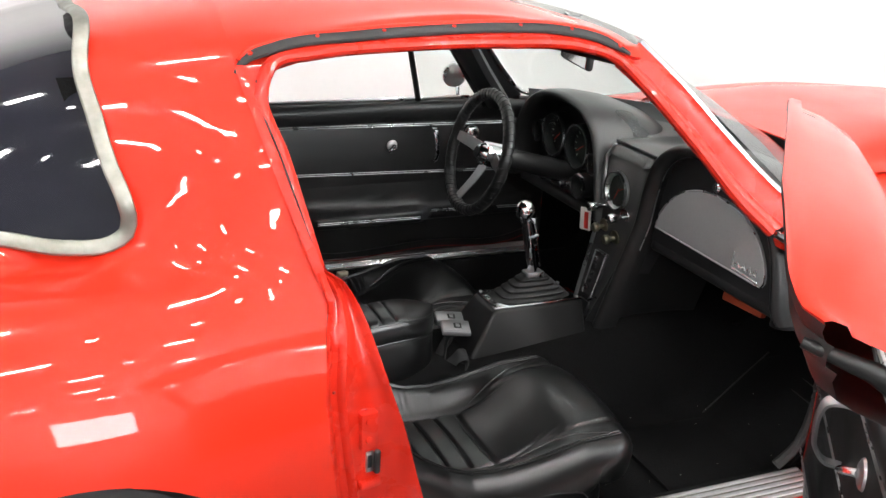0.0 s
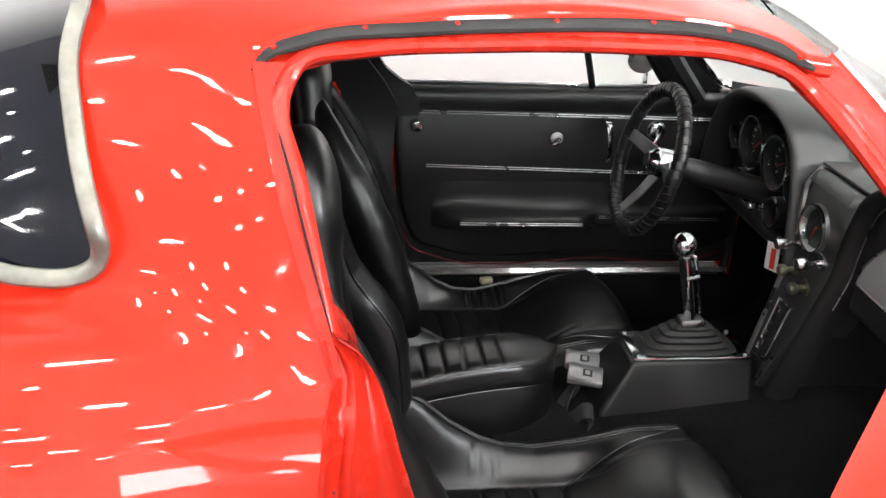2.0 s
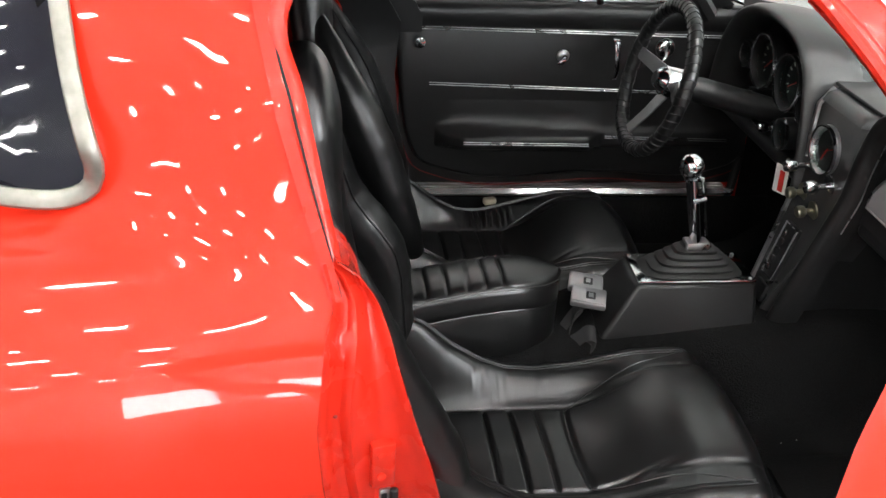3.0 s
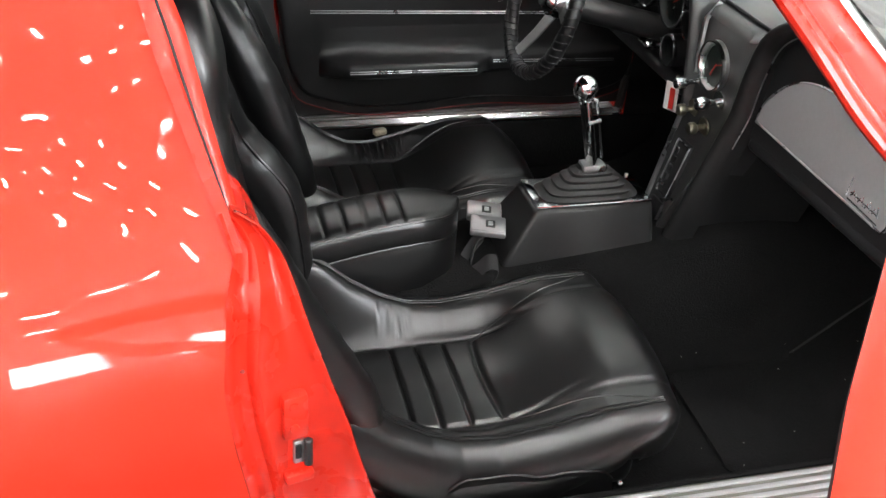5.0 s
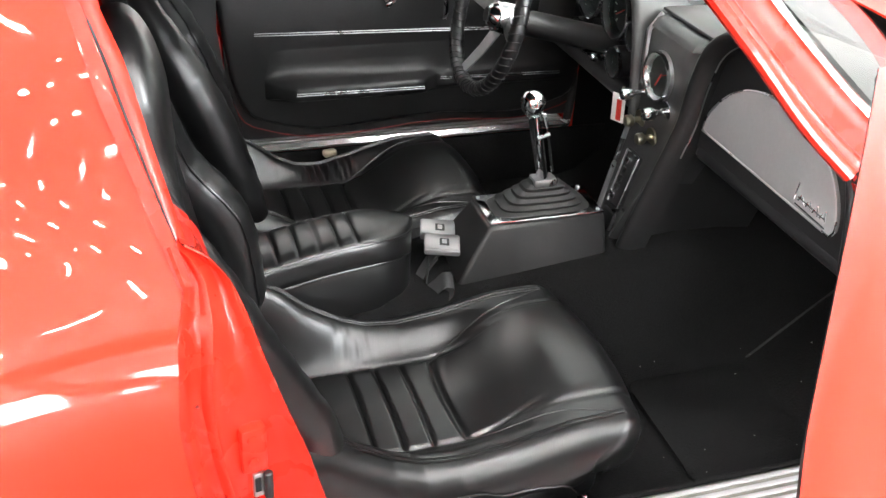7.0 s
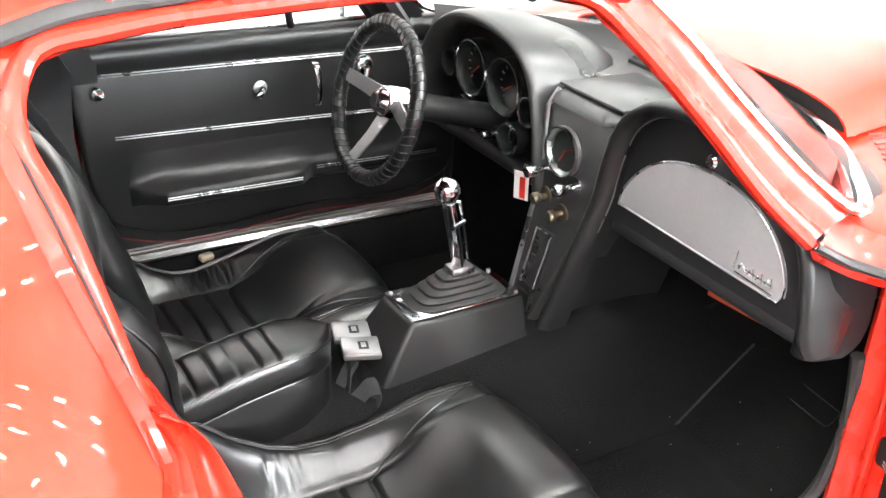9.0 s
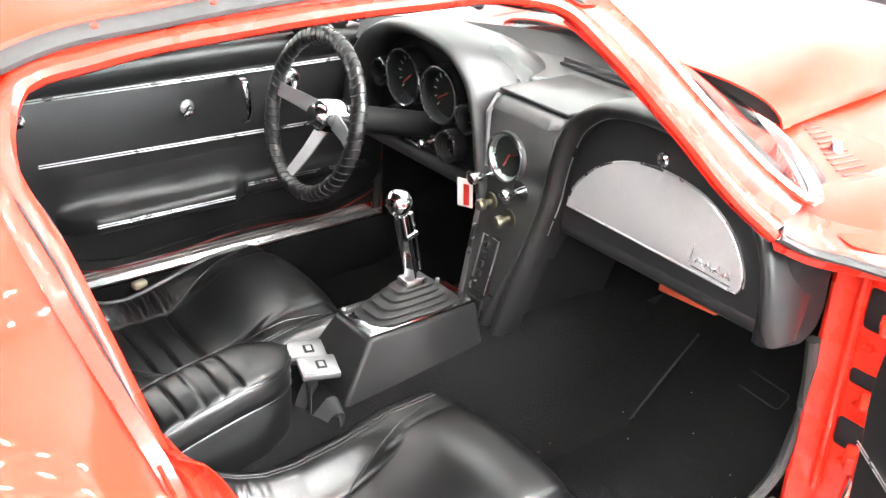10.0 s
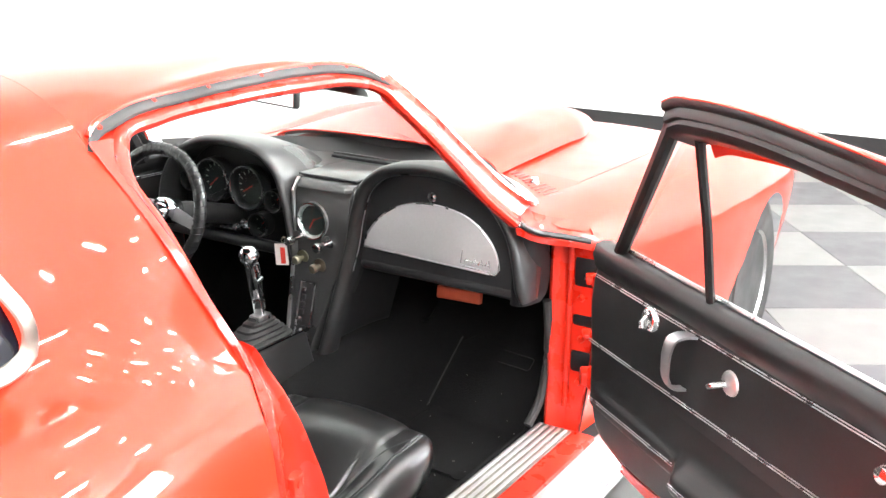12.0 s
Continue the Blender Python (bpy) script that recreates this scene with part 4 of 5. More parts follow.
part("radio_edge", tube([facing(.899, -.022, .50, lean=-15) @ Vector(p) for p in ((-.024, -.060, 0), (.024, -.060, 0), (.024, .060, 0), (-.024, .060, 0))], 0.0025, 6, close=True), STEEL, radio)
for k in range(5):
    part("push_button", box((.014, .014, .008), facing(.908 - .0055 * k, -.014, .540 - .020 * k, lean=-15), 0.003), CHROME if k in (0, 4) else PLASTIC, radio)
part("lower_vent", box((.05, .04, .01), facing(.879, -.016, .405, lean=-15), 0.004), PLASTIC, dash)
knob("light_knob", .972, .262, .668, .010, .040, CHROME, "chrome pull knob")
part("ash_lever", box((.07, .006, .02), facing(.955, .30, .655), 0.002), CHROME, dash)
part("console_bracket", box((.004, .03, .03), facing(.90, -.088, .388), 0.001), STEEL, dash)

# key fob tag hanging at the dash edge
tag = part("key_tag", box((.038, .062, .002), facing(.917, .074, .622) @ pose(0, 0, 0, 0, 18, 4), 0.0008, 1), PAPER, None)
tagged(tag, "white and red key tag hanging from the ignition", "key tag")
part("red_print", box((.014, .046, .001), facing(.915, .067, .620) @ pose(0, 0, 0, 0, 18, 4), 0), NEEDLE, tag, smooth=False)
part("key_ring", tube([facing(.922, .068, .66) @ Vector((.009 * math.cos(a), .011 * math.sin(a), 0)) for a in np.linspace(0, 2 * math.pi, 14)[:-1]], .0018, 6, close=True), BRASS, tag)

# ---- steering wheel ----
top_, bot_ = Vector((.742, .352, .928)), Vector((.655, .288, .590))
hubc = (top_ + bot_) / 2
upv = (top_ - bot_).normalized()
side_ = Vector((0.0, -1, 0.0))
side_ = (side_ - upv * side_.dot(upv)).normalized()
axis = side_.cross(upv)
if axis.x > 0:
    axis = -axis
R_W = (top_ - bot_).length / 2 - .012
ring = [hubc + side_ * R_W * math.cos(a) + upv * R_W * math.sin(a) for a in np.linspace(0, 2 * math.pi, 73)[:-1]]
rs_ = [.0163 + .0009 * ((k * 7) % 3 - 1) for k in range(72)]
wheel_ = part("steering_wheel", tube(ring, rs_, 10, up=axis, close=True), LEATHER, car, "three-spoke steering wheel with laced black leather cover", sharp=80)
for k in range(60):
    a = 2 * math.pi * k / 60
    rad = side_ * math.cos(a) + upv * math.sin(a)
    tan_ = -side_ * math.sin(a) + upv * math.cos(a)
    loop = [hubc + rad * (R_W + .0168 * math.cos(b)) + axis * (.0168 * math.sin(b)) + tan_ * (.004 * math.cos(2 * b)) for b in np.linspace(0, 2 * math.pi, 11)[:-1]]
    part("lace", tube(loop, .0014, 4, up=tan_, close=True), GREYCLOTH, wheel_)
hub_m = Matrix((tuple(side_) + (0,), tuple(upv) + (0,), tuple(axis) + (0,), (0, 0, 0, 1))).transposed()
hub_m.translation = hubc - axis * .048
part("horn_button", lathe([(.0008, .052), (.018, .052), (.024, .046), (.030, .034), (.034, .032), (.036, .022), (.036, -.02)], hub_m, 24), CHROME, wheel_, "chrome horn button")
part("horn_badge", lathe([(.0008, .0555), (.015, .0545), (.016, .051)], hub_m, 20), PLASTIC, wheel_)
for ang in (164, 243, 342):
    v = side_ * math.cos(radians(ang)) + upv * math.sin(radians(ang))
    w_ = axis.cross(v)
    base_, tip = hubc - axis * .040 + v * .026, hubc + v * (R_W - .008)
    bm = bmesh.new()
    grid(bm, [[p + w_ * b + axis * c for b, c in ((-h, 0), (h, 0), (h, .004), (-h, .004))] for p, h in ((base_, .019), ((base_ + tip) / 2 - axis * .004, .0165), (tip, .014))], close_v=True)
    part("spoke", bm, SPOKE, wheel_, "brushed steel spoke", sharp=20)
part("steering_column", tube([hubc - axis * .055, hubc - axis * .09, hubc - axis * .11, hubc - axis * .34], [.026, .026, .030, .030], 16), VINYL, car, "black steering column")
part("indicator_stalk", tube([hubc - axis * .07 + side_ * -.04, hubc - axis * .07 + side_ * -.15], .005, 8), CHROME, wheel_)

# ---- shifter console ----
cons = bmesh.new()
low = [(.515, -.095, .335), (.845, -.108, .345), (.845, .085, .345), (.515, .085, .335)]
top = [(.585, -.074, .452), (.842, -.074, .452), (.842, .052, .452), (.585, .052, .452)]
lowest = [(x, y, .28) for x, y, z in low]
grid(cons, [[p for p in lowest], [p for p in low], [p for p in top]], close_v=True)
cons.faces.new([cons.verts.new(p) for p in top])
bmesh.ops.remove_doubles(cons, verts=cons.verts[:], dist=1e-5)
bmesh.ops.bevel(cons, geom=cons.edges[:], offset=.010, segments=3, affect="EDGES", profile=.5)
console = part("shifter_console", cons, VINYL, car, "black vinyl shifter console")
plate_b = prism([(-.125, -.06), (.125, -.06), (.125, .06), (-.125, .06)], .005, pose(.7125, -.0115, .4535), .002)
part("shifter_plate", plate_b, CHROME, console, "bright shifter plate")
for sx, sy in ((-1, -1), (1, -1), (1, 1), (-1, 1)):
    part("plate_screw", lathe([(.0008, .003), (.004, .002), (.0045, 0)], Matrix.Translation((.7125 + sx * .115, -.0115 + sy * .052, .4585)), 10), STEEL, console)
rows = []
for k in range(11):
    f = k / 10
    w, l = (.053 - .035 * f) * (1.0 if k % 2 == 0 else .86), (.109 - .081 * f) * (1.0 if k % 2 == 0 else .90)
    cx, cz = .7125 - .002 * f, .458 + .070 * f
    rows.append([(cx + l * math.copysign(abs(math.cos(a)) ** .5, math.cos(a)), -.0115 - .02 * f + w * math.copysign(abs(math.sin(a)) ** .5, math.sin(a)), cz) for a in np.linspace(0, 2 * math.pi, 33)[:-1]])
bm = bmesh.new()
vs = grid(bm, rows, close_v=True)
bm.faces.new(vs[-1])
part("shifter_boot", bm, RUBBER, console, "pleated black rubber shifter boot", sharp=25)
lever_lo, lever_hi = Vector((.708, -.034, .525)), Vector((.668, -.045, .680))
part("lever_collar", box((.05, .036, .018), Matrix.Translation(lever_lo), .005), STEEL, console)
dirl = (lever_hi - lever_lo)
mL = Matrix.Translation((lever_lo + lever_hi) / 2) @ dirl.to_track_quat("Z", "X").to_matrix().to_4x4()
part("shift_lever", box((.013, .028, dirl.length), mL, .003), CHROME, console, "flat chrome shift lever")
part("reverse_trigger", tube([lever_hi + Vector((.03, -.002, -.03)), lever_hi + Vector((.022, -.002, -.004)), lever_hi + Vector((.008, 0, .0))], [.004, .005, .004], 8), CHROME, console)
part("trigger_bar", tube([lever_hi + Vector((.006, -.014, -.048)), lever_hi + Vector((.036, -.004, -.046))], .0045, 8), CHROME, console)
part("reverse_rod", tube([lever_hi + Vector((.03, -.002, -.03)), lever_lo + Vector((.018, -.002, .02))], .003, 6), CHROME, console)
part("shift_knob", lathe([(.009, -.032), (.012, -.024), (.020, -.016), (.0255, 0), (.023, .012), (.016, .021), (.008, .0245), (.0005, .025)], Matrix.Translation((.664, -.046, .703)), 24), CHROME, console, "chrome ball shift knob")

# ---- armrest between the seats ----
rows = []
for f in np.linspace(0, 1, 90):
    x = .06 + .368 * f
    w = .066 * math.sqrt(max(0.0, 1 - max(0, (f - .70) / .30) ** 2.2)) + .002
    zt = .474 + .012 * math.sin(math.pi * f) - .03 * max(0, f - .75)
    prof = [(-.96, -.16), (-1.03, -.11), (-1.04, -.075), (-1.0, -.060), (-.97, -.055), (-1.02, -.050), (-1.05, -.035), (-1.03, -.018), (-.97, -.007), (-.92, -.004), (-.85, .001), (-.6, .004), (-.3, .006), (0, .007), (.3, .006), (.6, .004), (.85, .001), (.92, -.004), (.97, -.007), (1.03, -.018), (1.05, -.035), (1.0, -.055), (1.0, -.16)]
    gr = sum(.0050 * math.exp(-((f - g) / .009) ** 2) for g in (.225, .335, .445, .55, .65))
    rows.append([(x, -.1225 + .088 * f + a * w, zt + h - (gr if h > -.003 else 0)) for a, h in prof])
rows.append([(rows[-1][0][0] + .003, -.0345, z) for _, _, z in rows[-1]])
arm = part("armrest", sheet(rows), LEATHER, car, "black leather armrest box with pleated cushion", sharp=60)
part("piping", tube([(r[8][0], r[8][1] - .0005, r[8][2] + .001) for r in rows[:-2]], .0024, 6), LEATHER, arm)
part("piping", tube([(r[18][0], r[18][1] + .0005, r[18][2] + .001) for r in rows[:-2]], .0024, 6), LEATHER, arm)
part("piping", tube([(r[4][0], r[4][1] - .001, r[4][2]) for r in rows[:-2]], .0022, 6), LEATHER, arm)


# ---- seats ----
def seat(side, name_label):
    cy = side * .375
    out = side  # outward direction in y
    base = part("seat", box((.50, .40, .09), pose(.38, cy, .215), .03, 3), LEATHER, car, name_label)
    # cushion: raised thigh pad in front of a pleated insert, between side rolls
    rear = .475 if side < 0 else .455

    def crest(x):
        return float(np.interp(x, [.05, .09, .14, .19, .25, .30, .36, .45, .56, .66, .72], [rear, rear - .01, rear - .04, .39, .352, .333, .327, .337, .360, .364, .345]))

    def crest_at(x, g):
        dip = .022 * math.exp(-((x - .32) / .13) ** 2) if side > 0 and g > 0 else 0
        return crest(x) - dip

    def height(x, g):
        up = max(0, min(1, (x - .375) / .25))
        mid = .288 + .086 * up**3 * (up * (6 * up - 15) + 10)
        mid += .008 * (1 - (g / .6) ** 2)
        for gx in (.247, .297, .347):
            mid -= .008 * math.exp(-((x - gx) / .0036) ** 2) * max(0, min(1, (.60 - abs(g)) / .04))
        mid -= .008 * math.exp(-((x - .397 - .03 * g * g) / .006) ** 2) * max(0, min(1, (.60 - abs(g)) / .06))
        a = abs(g)
        w = max(0, min(1, (a - .58) / .36))
        w = w * w * (3 - 2 * w)
        z = mid * (1 - w) + crest_at(x, g) * w
        fade = max(0, min(1, (.56 - x) / .10))
        z -= .005 * math.exp(-((a - .60) / .022) ** 2) * fade
        z -= .003 * math.exp(-((a - .70 - .25 * max(0, x - .45)) / .03) ** 2) * (1 - fade)
        # creases where the roll bends up to the back
        worn = side > 0 and g > 0
        z += (.0048 if worn else .0008) * (math.sin(x * 300 + g * 9 + 1.2 * math.sin(x * 90)) + .4 * math.sin(x * 520 - g * 14)) * math.exp(-((x - (.375 if worn else .235)) / .065) ** 4) * max(0, min(1, (a - .62) / .1)) * max(0, min(1, (1.0 - a) / .12))
        return z

    def width(x):
        return .194 * (1 - .03 * max(0, (x - .57) / .13) ** 2.4)

    rows = []
    for x in np.concatenate([np.linspace(.05, .22, 22), np.linspace(.224, .45, 90), np.linspace(.455, .655, 36)]):
        hw = width(x)
        mid = [(x, cy + g * hw, height(x, g)) for g in np.linspace(-1, 1, 97)]
        roll = []
        for th in np.linspace(0, math.radians(125), 16)[1:]:
            tuck = 1 - .28 * max(0, min(1, (x - .42) / .23)) ** 1.5
            roll.append((.057 * (.55 + .45 * tuck) * math.sin(th), .080 * tuck * (1 - math.cos(th)) + .0015 * math.exp(-((th - .15) / .06) ** 2)))
        back = max(0, (x - .50) / .145) ** 2
        left = [(x - back * min(.06, 1.1 * dz), mid[0][1] - dy, mid[0][2] - dz) for dy, dz in roll[::-1]]
        right = [(x - back * min(.06, 1.1 * dz), mid[-1][1] + dy, mid[-1][2] - dz) for dy, dz in roll]
        rows.append(left + mid + right)
    last = rows[-1]
    for th in np.linspace(0, math.radians(115), 14)[1:]:
        q = .94 + .06 * math.cos(th)
        rows.append([(p[0] + .055 * math.sin(th) * (1 - .35 * abs((p[1] - cy) / .23) ** 3), cy + (p[1] - cy) * q, p[2] - .062 * (1 - math.cos(th)) * max(.2, min(1, (p[2] - .25) / .10))) for p in last])
    part("cushion", sheet(rows), LEATHER, base, "stitched leather seat cushion", sharp=80)
    # double seam along each crest
    for e in (-1, 1):
        for off in (-.004, .004):
            line = [(x, cy + e * (width(x) + off), height(x, e) + (.0012 if off < 0 else .0008)) for x in np.linspace(.09, .655, 70)]
            part("piping", tube(line, .0020, 6), LEATHER, base)
        line = [(x, cy + e * g * width(x), height(x, e * g) + .0002) for x, g in spline([(.655, 1.0), (.61, .91), (.55, .82), (.48, .72), (.43, .63), (.405, .56)], 40)]
        part("piping", tube(line, .0018, 6), LEATHER, base)
    # high back with a rounded headrest
    rows = []
    for f in np.concatenate([np.linspace(0, .86, 44), np.linspace(.87, 1, 16)]):
        z = .33 + .70 * f
        x = .035 - .12 * f - .02 * math.sin(math.pi * f)
        dome = math.sqrt(max(0.0, 1 - max(0, (f - .84) / .16) ** 2))
        hw = float(np.interp(f, [0, .25, .5, .66, .76, .84, 1.0], [.19, .20, .20, .18, .135, .128, .125])) * (.12 + .88 * dome)
        thick = float(np.interp(f, [0, .6, .78, .86, 1], [.10, .09, .09, .10, .10])) * (.1 + .9 * dome)
        row = []
        for a in np.linspace(0, 2 * math.pi, 73)[:-1]:
            c_, s2 = math.cos(a), math.sin(a)
            px_ = math.copysign(abs(s2) ** .7, s2) * thick * .5
            dish = .03 * (1 - min(1, abs(c_) / .6) ** 2) * min(1, max(0, (.76 - f) / .08)) if s2 > 0 else 0
            if s2 > 0 and f < .55:
                for gy in (-.3, -.1, .1, .3):
                    dish += .005 * math.exp(-((c_ - gy) / .035) ** 2)
            row.append((x + px_ - dish, cy + math.copysign(abs(c_) ** .75, c_) * hw, z))
        rows.append(row)
    bm = bmesh.new()
    vs = grid(bm, rows, close_v=True)
    bm.faces.new(vs[-1])
    bm.faces.new(vs[0])
    part("backrest", bm, LEATHER, base, sharp=80)
    for e in (-1, 1):
        pts = [(.140, .188, .330), (.138, .192, .375), (.128, .193, .430), (.106, .193, .50), (.076, .192, .59), (.024, .184, .72), (-.030, .146, .83), (-.052, .118, .885), (-.062, .106, .912)]
        rad = [.030, .040, .045, .048, .049, .046, .038, .028, .010]
        tucked = .045 if side < 0 and e < 0 else 0
        if side < 0 and e > 0:
            pts = [(x, y, z) for x, (_, y, z) in zip((.075, .078, .075, .066, .050, -.028, -.048, -.058, -.064), pts)]
        pp = spline([(x - tucked * min(1, max(0, (z - .42) / .2)), cy + e * y, z) for x, y, z in pts], 40)
        rr = np.interp(np.linspace(0, 1, 40), np.linspace(0, 1, 9), rad)
        rr = [r * (1 + .02 * math.sin(k * 1.9)) for k, r in enumerate(rr)]
        part("bolster", tube(pp, list(rr), 20, up=(1, 0, .3)), LEATHER, base, sharp=80)
        part("piping", tube([(q[0] + r * .55, q[1] - e * r * .86, q[2] + r * .2) for q, r in zip(pp[4:-4], rr[4:-4])], .0022, 6), LEATHER, base)
    return base


seat(-1, "black leather high-back bucket seat on the passenger side")
seat(1, "black leather high-back bucket seat on the driver side")

# loose leather flap beside the passenger cushion
rows = []
for x in np.linspace(.27, .555, 20):
    top_z = .298 - .10 * (x - .30) - .02 * max(0, (.31 - x) / .04) ** 2 - .02 * max(0, (x - .525) / .03) ** 2 + .003 * math.sin(x * 40)
    rows.append([(x + .02 * f, -.628 + .018 * math.sin(f * 2.2) - .012 * f, top_z - .09 * f + .002 * math.sin(x * 70 + f * 5)) for f in np.linspace(0, 1, 8)])
part("seat_skirt", sheet(rows, .004), LEATHER, car, "loose black leather flap beside the seat", sharp=60)
part("skirt_stud", lathe([(.0008, .004), (.004, .003), (.005, 0)], pose(.562, -.640, .258, 80, 0, 0), 10), CHROME, car)

# belt buckles on the tunnel
belt = empty("seat_belts", (.52, -.02, .33), "two chrome seat belt buckles on black webbing", "seat belt")
for k, (x, y) in enumerate(((.511, .040), (.500, -.0265))):
    bm_ = pose(x, y, .390 + .004 * k, 6, 3, -16)
    b = part("buckle", box((.074, .060, .014), bm_, .004), BUCKLE, belt, "bright metal buckle")
    part("buckle_lip", box((.068, .052, .003), bm_ @ pose(0, 0, .0075), .0015, 2), BUCKLE, b)
    part("release", box((.020, .024, .003), bm_ @ pose(.004, -.002, .009), .001, 1), PLASTIC, b, "dark press button")
    part("release_mark", box((.010, .014, .002), bm_ @ pose(.004, -.002, .0105), .0005, 1), STEEL, b)


def ribbon(pts, width, across):
    """A flat strap along points, its width along one direction."""
    a_ = Vector(across).normalized() * width / 2
    return sheet([[Vector(q) - a_, Vector(q) - a_ * .3, Vector(q) + a_ * .3, Vector(q) + a_] for q in spline(pts, 40)], .0018)


for pts, across in (([(.44, .075, .35), (.47, .060, .378), (.50, .045, .384)], (0, 1, 0)), ([(.455, -.06, .315), (.462, -.052, .352), (.475, -.036, .378), (.50, -.028, .386)], (.25, 1, .1)), ([(.488, -.032, .382), (.462, -.038, .350), (.440, -.052, .326), (.424, -.074, .314), (.438, -.090, .316), (.466, -.093, .334), (.487, -.097, .354), (.502, -.102, .352), (.497, -.107, .334), (.468, -.109, .318), (.425, -.114, .308)], (.1, .8, .45))):
    part("webbing", ribbon(pts, .036, across), GREYCLOTH, belt)
part("belt_anchor", box((.035, .022, .018), pose(0.397, 0.610, 0.314, 0, 0, 15), .006, 3), shader("beige plastic", (.42, .36, .27), .5, grain=.1), belt, "beige plastic belt anchor")

# ---- doors: built shut, then swung ----
def door(side, swing, label):
    def P(x, y, z):
        return (x, -side * y, z)

    bm = bmesh.new()
    # outer skin below the belt
    rows = []
    for z in np.linspace(.24, .82, 16):
        yo = float(np.interp(z, [.22, .45, .58, .68, .76, .80, .83], [.757, .775, .785, .78, .757, .735, .70]))
        rows.append([P(x, yo + .012 * max(0, (x - .8) / .3), z) for x in np.linspace(jamb_x(z) + .006, 1.09, 14)])
    skin = sheet(rows, .004)
    d = part("door", skin, RED, car, label, sharp=60)
    # inner panel
    out_ = [(.13, .80), (.15, .62), (.175, .47), (.205, .412), (.27, .384), (.70, .378), (1.02, .382), (1.085, .41), (1.105, .47), (1.10, .60), (1.09, .72), (1.06, .79), (1.0, .815), (.6, .825), (.25, .825)]
    if side > 0:
        out_[6:11] = [(.96, .382), (1.03, .402), (1.06, .47), (1.075, .60), (1.083, .72)]
    bm = bmesh.new()
    prism([(x, z) for x, z in spline(out_ + [out_[0]], 90)[:-1]], .035, None, .012, 3, bm=bm)
    for v in bm.verts:
        v.co = Vector(P(v.co.x, .69 - v.co.z + .012 * max(0, (v.co.y - .7)), v.co.y))
    pan = part("inner_panel", bm, VINYL, d, "black vinyl door panel with bright beading")
    rim_ = [(x + .010 * (1 if x > .6 else -1), z - ((.012 if side > 0 else .024) if z < .6 else -.004)) for x, z in out_[1:12]]
    part("door_edge", tube([P(x, .671, z) for x, z in spline(rim_, 60)], .0020, 8), DARKENED_RED, d, "dark red door edge round the panel")
    bm2 = sheet([[P(x, .70, z) for x in np.linspace(.175, 1.115 if side < 0 else 1.045, 4)] for z in np.linspace(.384, .80, 4)], .02)
    part("inner_shell", bm2, RED_JAMB, d, smooth=False)
    if side < 0:
        part("panel_backing", sheet([[P(x, .676, z) for x in np.linspace(.150, 1.10, 4)] for z in np.linspace(.342, .60, 4)], .006), VINYL, d, smooth=False)
        corner = []
        for z in np.linspace(.76, 1.13, 40):
            lead = float(np.interp(z, [.76, .80, .838, .858, .89, .94, 1.02, 1.13], [.20, .198, .180, .150, .112, .080, .045, .0]))
            yy = float(np.interp(z, [.76, .85, 1.13], [.655, .648, .535]))
            corner.append([P(x, yy, z) for x in np.linspace(lead - .16, lead, 5)])
        part("window_corner", sheet(corner, .012), VINYL, d, "black rear edge of the side window")
    for pts in ([(.20, .766), (1.06, .756)], [(.225, .622), (1.075, .600)], [(.315, .481), (.645, .478)], [(.70, .484), (1.04, .476)]):
        yb = .654 if pts[0][1] > .5 else .641 if pts[0][0] > .6 else .598
        for dz in (0, .0055):
            part("beading", tube([P(x, yb, z + dz) for x, z in pts], .0012, 6), STEEL, d, "thin bright beading")
    rows = []
    for x in np.concatenate([np.linspace(.245, .33, 12), np.linspace(.34, .64, 8), np.linspace(.648, .70, 8), np.linspace(.72, 1.06, 6)]):
        f = float(np.interp(x, [.245, .262, .318, .645, .690, 1.04, 1.06], [0, .30, 1, 1, .26, .22, 0]))
        top_f = float(np.interp(x, [.245, .29, .34, .60, .80, 1.06], [0, .7, 1, 1, .5, 0]))
        prof = [(.656, .585), (.656 - .002 * top_f, .572), (.656 - .003 * top_f, .552), (.656 - .006 * top_f, .532), (.656 - .005 * top_f - .007 * f, .518), (.655 - .024 * f, .508), (.655 - .046 * f, .502), (.655 - .053 * f, .497), (.655 - .056 * f, .490), (.655 - .056 * f, .470), (.655 - .053 * f, .464), (.655 - .030 * f, .458), (.656, .452)]
        rows.append([P(x, y, z) for y, z in prof])
    part("armrest_pad", sheet(rows), VINYL, d, "moulded black armrest", sharp=60)
    rows = [[P(x, y, z) for y, z in ((.700, .822), (.69, .835), (.665, .838), (.648, .83), (.642, .81), (.648, .785), (.658, .77))] for x in np.linspace(.16, 1.06, 12)]
    part("belt_pad", sheet(rows), VINYL, d, "black padded door top", sharp=60)
    part("belt_strip", tube([P(x, .672, .842) for x in np.linspace(.15, 1.0, 6)], .005, 6), STEEL, d)
    cm = lambda x, z, y=.655: Matrix(((-1, 0, 0, x), (0, 0, side, -side * y), (0, 1, 0, z), (0, 0, 0, 1)))
    up_ = .012 if side > 0 else 0
    part("door_lever", lathe([(.0008, .008), (.016, .007), (.022, .004), (.024, 0)] if side > 0 else [(.0008, .006), (.012, .005), (.016, .003), (.017, 0)], cm(.565, .702 + up_), 18), STEEL, d, "chrome door release")
    reach = .026 if side > 0 else -.022
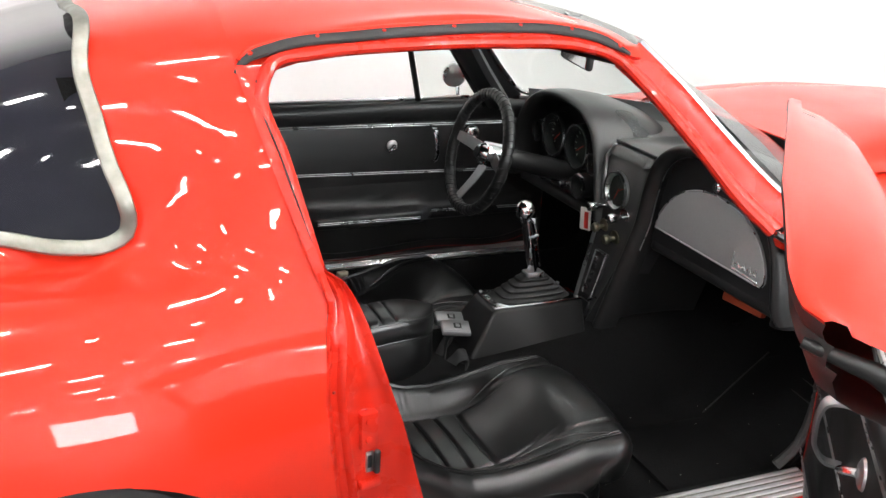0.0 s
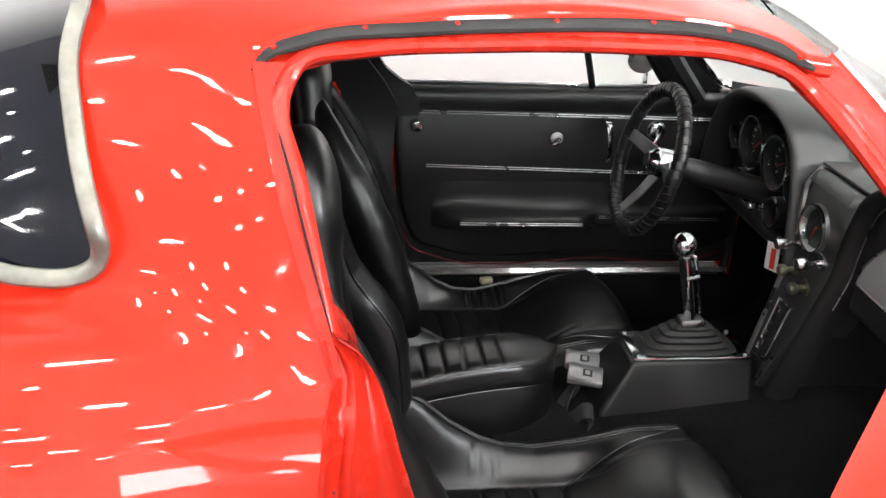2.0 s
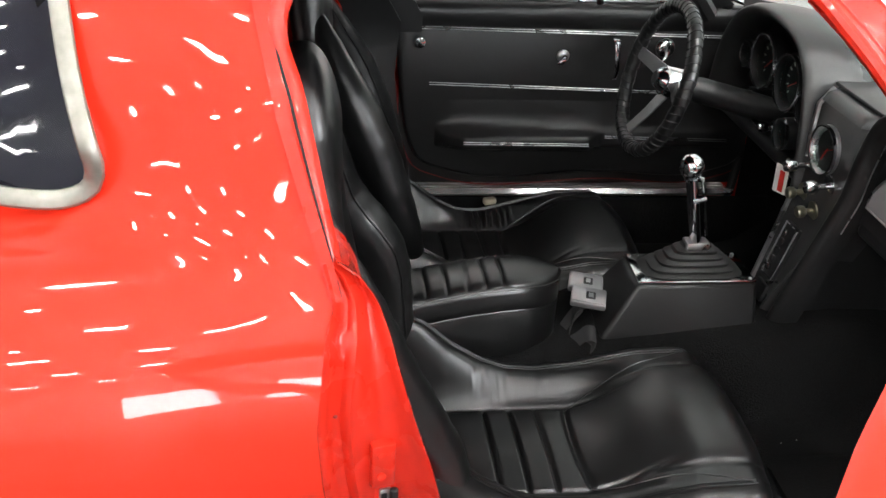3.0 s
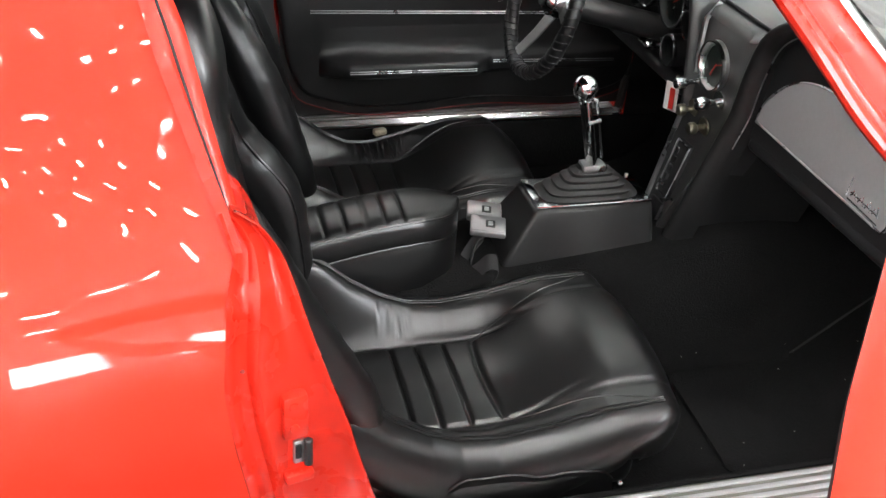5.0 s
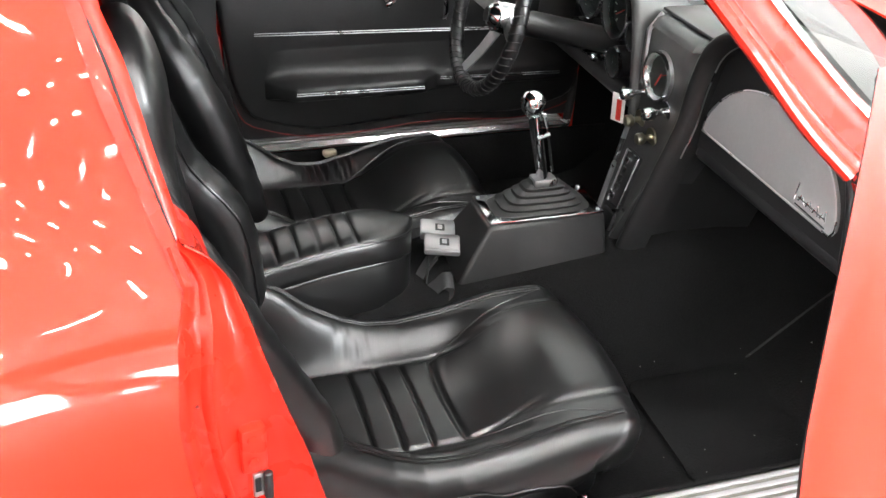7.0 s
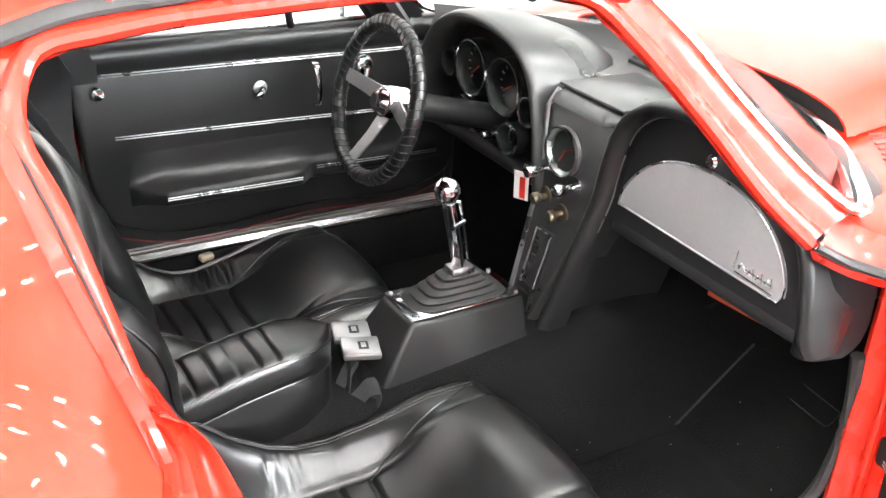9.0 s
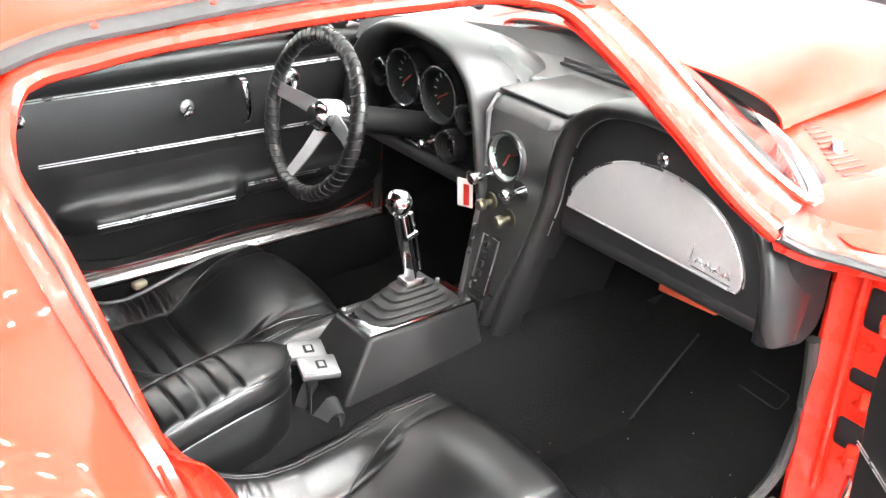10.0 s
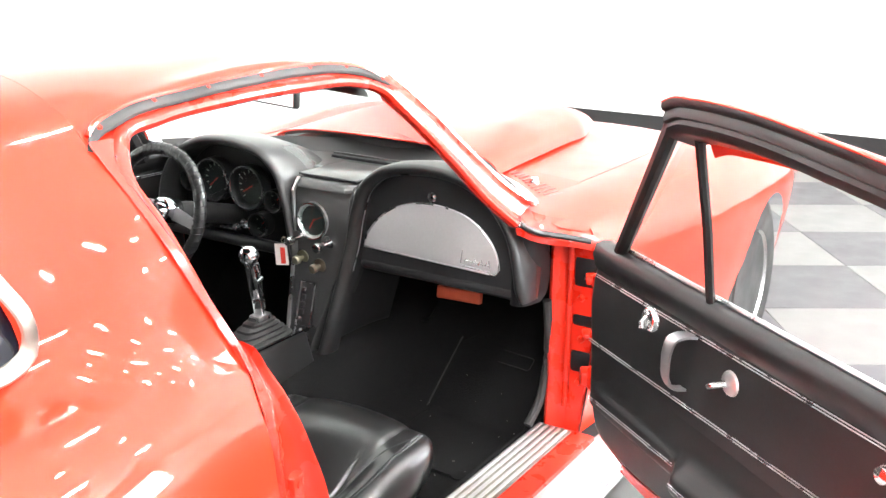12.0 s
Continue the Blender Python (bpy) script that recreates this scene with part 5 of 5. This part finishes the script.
    part("lever_handle", tube([P(.567, .648, .702 + up_), P(.569 + reach * .4, .634, .696 + up_), P(.569 + reach * .8, .630, .690 + up_), P(.569 + reach, .629, .688 + up_)], [.009, .009, .010, .006], 10, .7), CHROME, d)
    strap = spline([(.652, .762), (.628, .764), (.609, .757), (.602, .738), (.601, .705), (.607, .672), (.622, .652), (.652, .644)], 28)
    pull = sheet([[P(.684 + .016 * k / 27 + w * (.0165 - .0065 * k / 27) * (1 if side > 0 else .5), y - .0025 * (1 - w * w), z) for w in (-1, -.75, 0, .75, 1)] for k, (y, z) in enumerate(strap)], .005)
    part("pull_handle", pull, BUCKLE if side > 0 else CHROME, d, "chrome pull handle")
    part("window_crank", lathe([(.0008, .014), (.018, .012), (.026, .006), (.028, 0)], cm(.831, .727 + up_), 18), CHROME, d, "chrome window crank")
    if side > 0:
        part("crank_arm", tube([P(.831, .646, .739), P(.827, .634, .733), P(.822, .630, .724)], [.011, .010, .008], 10), CHROME, d)
    else:
        part("crank_arm", tube([P(.831, .635, .727), P(.823, .62, .715), P(.815, .615, .70)], [.008, .006, .007], 8), CHROME, d)
    if side < 0:
        part("crank_knob", lathe([(.0008, .03), (.01, .028), (.012, .015), (.008, 0)], cm(.813, .697, .62), 12), CHROME, d)
    part("lock_knob", lathe([(.0008, .016), (.013, .014), (.017, .006), (.017, 0)], cm(.196, .733), 14), CHROME, d, "chrome lock button")
    # upper frame: vent window, post, roof cap
    frame_ = [P(.985, .668, .835), P(.88, .627, .923), P(.777, .586, 1.01), P(.674, .546, 1.097), P(.565, .503, 1.19)]
    part("vent_frame", tube(spline(frame_, 18), .016, 10), SEAL, d, "black vent window frame")
    part("vent_post", tube([P(.645, .655, .84), P(.595, .60, .99), P(.545, .535, 1.155)], .009, 8), SEAL, d, "black vent window post")
    capp = [(.572, 1.203), (.545, 1.213), (.48, 1.220), (.36, 1.224), (.2, 1.218), (.05, 1.206), (-.03, 1.194), (-.065, 1.187), (-.095, 1.180)]
    cp = spline([(x, .505, z) for x, z in capp], 44)
    lip = lambda x: float(np.interp(x, [-.095, -.082, -.06, -.03, .14, .43, .60], [.466, .453, .447, .444, .446, .466, .478]))
    bm = bmesh.new()
    rows = []
    for q in cp:
        yl = lip(q[0])
        rows.append([P(q[0], y, q[2] + dz) for y, dz in ((.585, -.085), (.568, -.05), (.545, -.022), (.515, -.006), (.485, .004), (yl + .015, .011), (yl + .005, .0135), (yl, .012), (yl + .0005, .010), (yl + .004, .008))])
    grid(bm, rows)
    bmesh.ops.recalc_face_normals(bm, faces=bm.faces)
    part("roof_cap", bm, RED, d, "red roof section of the door", sharp=70)
    rows = [[P(q[0], lip(q[0]) + dy, q[2] + dz) for dy, dz in ((.001, .0105), (.000, .004), (.003, -.002), (.009, -.005), (.006, -.012), (.006, -.020), (.014, -.024), (.012, -.031), (.018, -.044), (.030, -.050), (.075, -.066))] for q in cp]
    part("cap_seal", sheet(rows), SEAL, d, "black rubber door seal", sharp=40)
    rear_ = spline([(-.088, .458, 1.174), (-.093, .48, 1.170), (-.094, .515, 1.160), (-.094, .545, 1.135), (-.088, .58, 1.07), (-.06, .63, .94), (-.02, .685, .81)], 30)
    part("rear_frame", sheet([[P(x + a, y + b, z + c) for a, b, c in ((.05, .012, .004), (.02, .016, .012), (.0, .012, .012), (-.012, .002, .003), (-.010, -.006, -.006))] for x, y, z in rear_[12:]], .003), RED, d, sharp=60)
    part("rear_seal", tube([P(x + .004, y - .002, z - .003 - .006 * min(1, k / 8)) for k, (x, y, z) in enumerate(rear_)], [.004 + .011 * min(1, k / 9) for k in range(30)], 14), SEAL, d, "thick black rubber seal")
    g1 = sheet([[P(.975 - .39 * f, .665 - .13 * f, .845 + .31 * f), P(.66 - .11 * f, .655 - .12 * f, .845 + .31 * f)] for f in np.linspace(0, .96, 4)])
    vg = part("vent_glass", g1, GLASS, d, "clear vent window")
    vg.visible_shadow = False
    if swing:
        A = Vector((1.2, -.98, 0))
        d.matrix_basis = Matrix.Translation(A) @ Matrix.Rotation(radians(swing), 4, "Z") @ Matrix.Translation(-A) 
    return d


door(1, 52.5, "open red passenger door with black vinyl inner panel")
door(-1, 0, "closed red driver door with black vinyl inner panel")

# interior mirror and visor
MIRM = pose(.775, -.045, 1.092, 0, 4, -12)
mir = part("interior_mirror", box((.018, .205, .056), MIRM, .008, 3), RUBBER, car, "black framed interior mirror")
part("mirror_glass", box((.003, .193, .046), MIRM @ Matrix.Translation((-.0095, 0, 0)), .001, 1), CHROME, mir)
part("mirror_stem", tube([(.79, -.04, 1.11), (.775, -.02, 1.16), (.75, -.01, 1.185)], .005, 8), CHROME, mir)
part("sun_visor", box((.09, .32, .014), pose(.64, -.26, 1.172, 0, 22, 0), .006), VINYL, car, "black folded sun visor")
mm = part("door_mirror", lathe([(.0008, .008), (.03, .007), (.036, .004), (.038, 0), (.036, -.02), (.0008, -.04)], pose(.79, .72, .900, 96, 0, -18), 24), STEEL, car, "round chrome door mirror")
part("mirror_stalk", tube([(.81, .74, .86), (.81, .735, .82)], .008, 8), CHROME, mm)
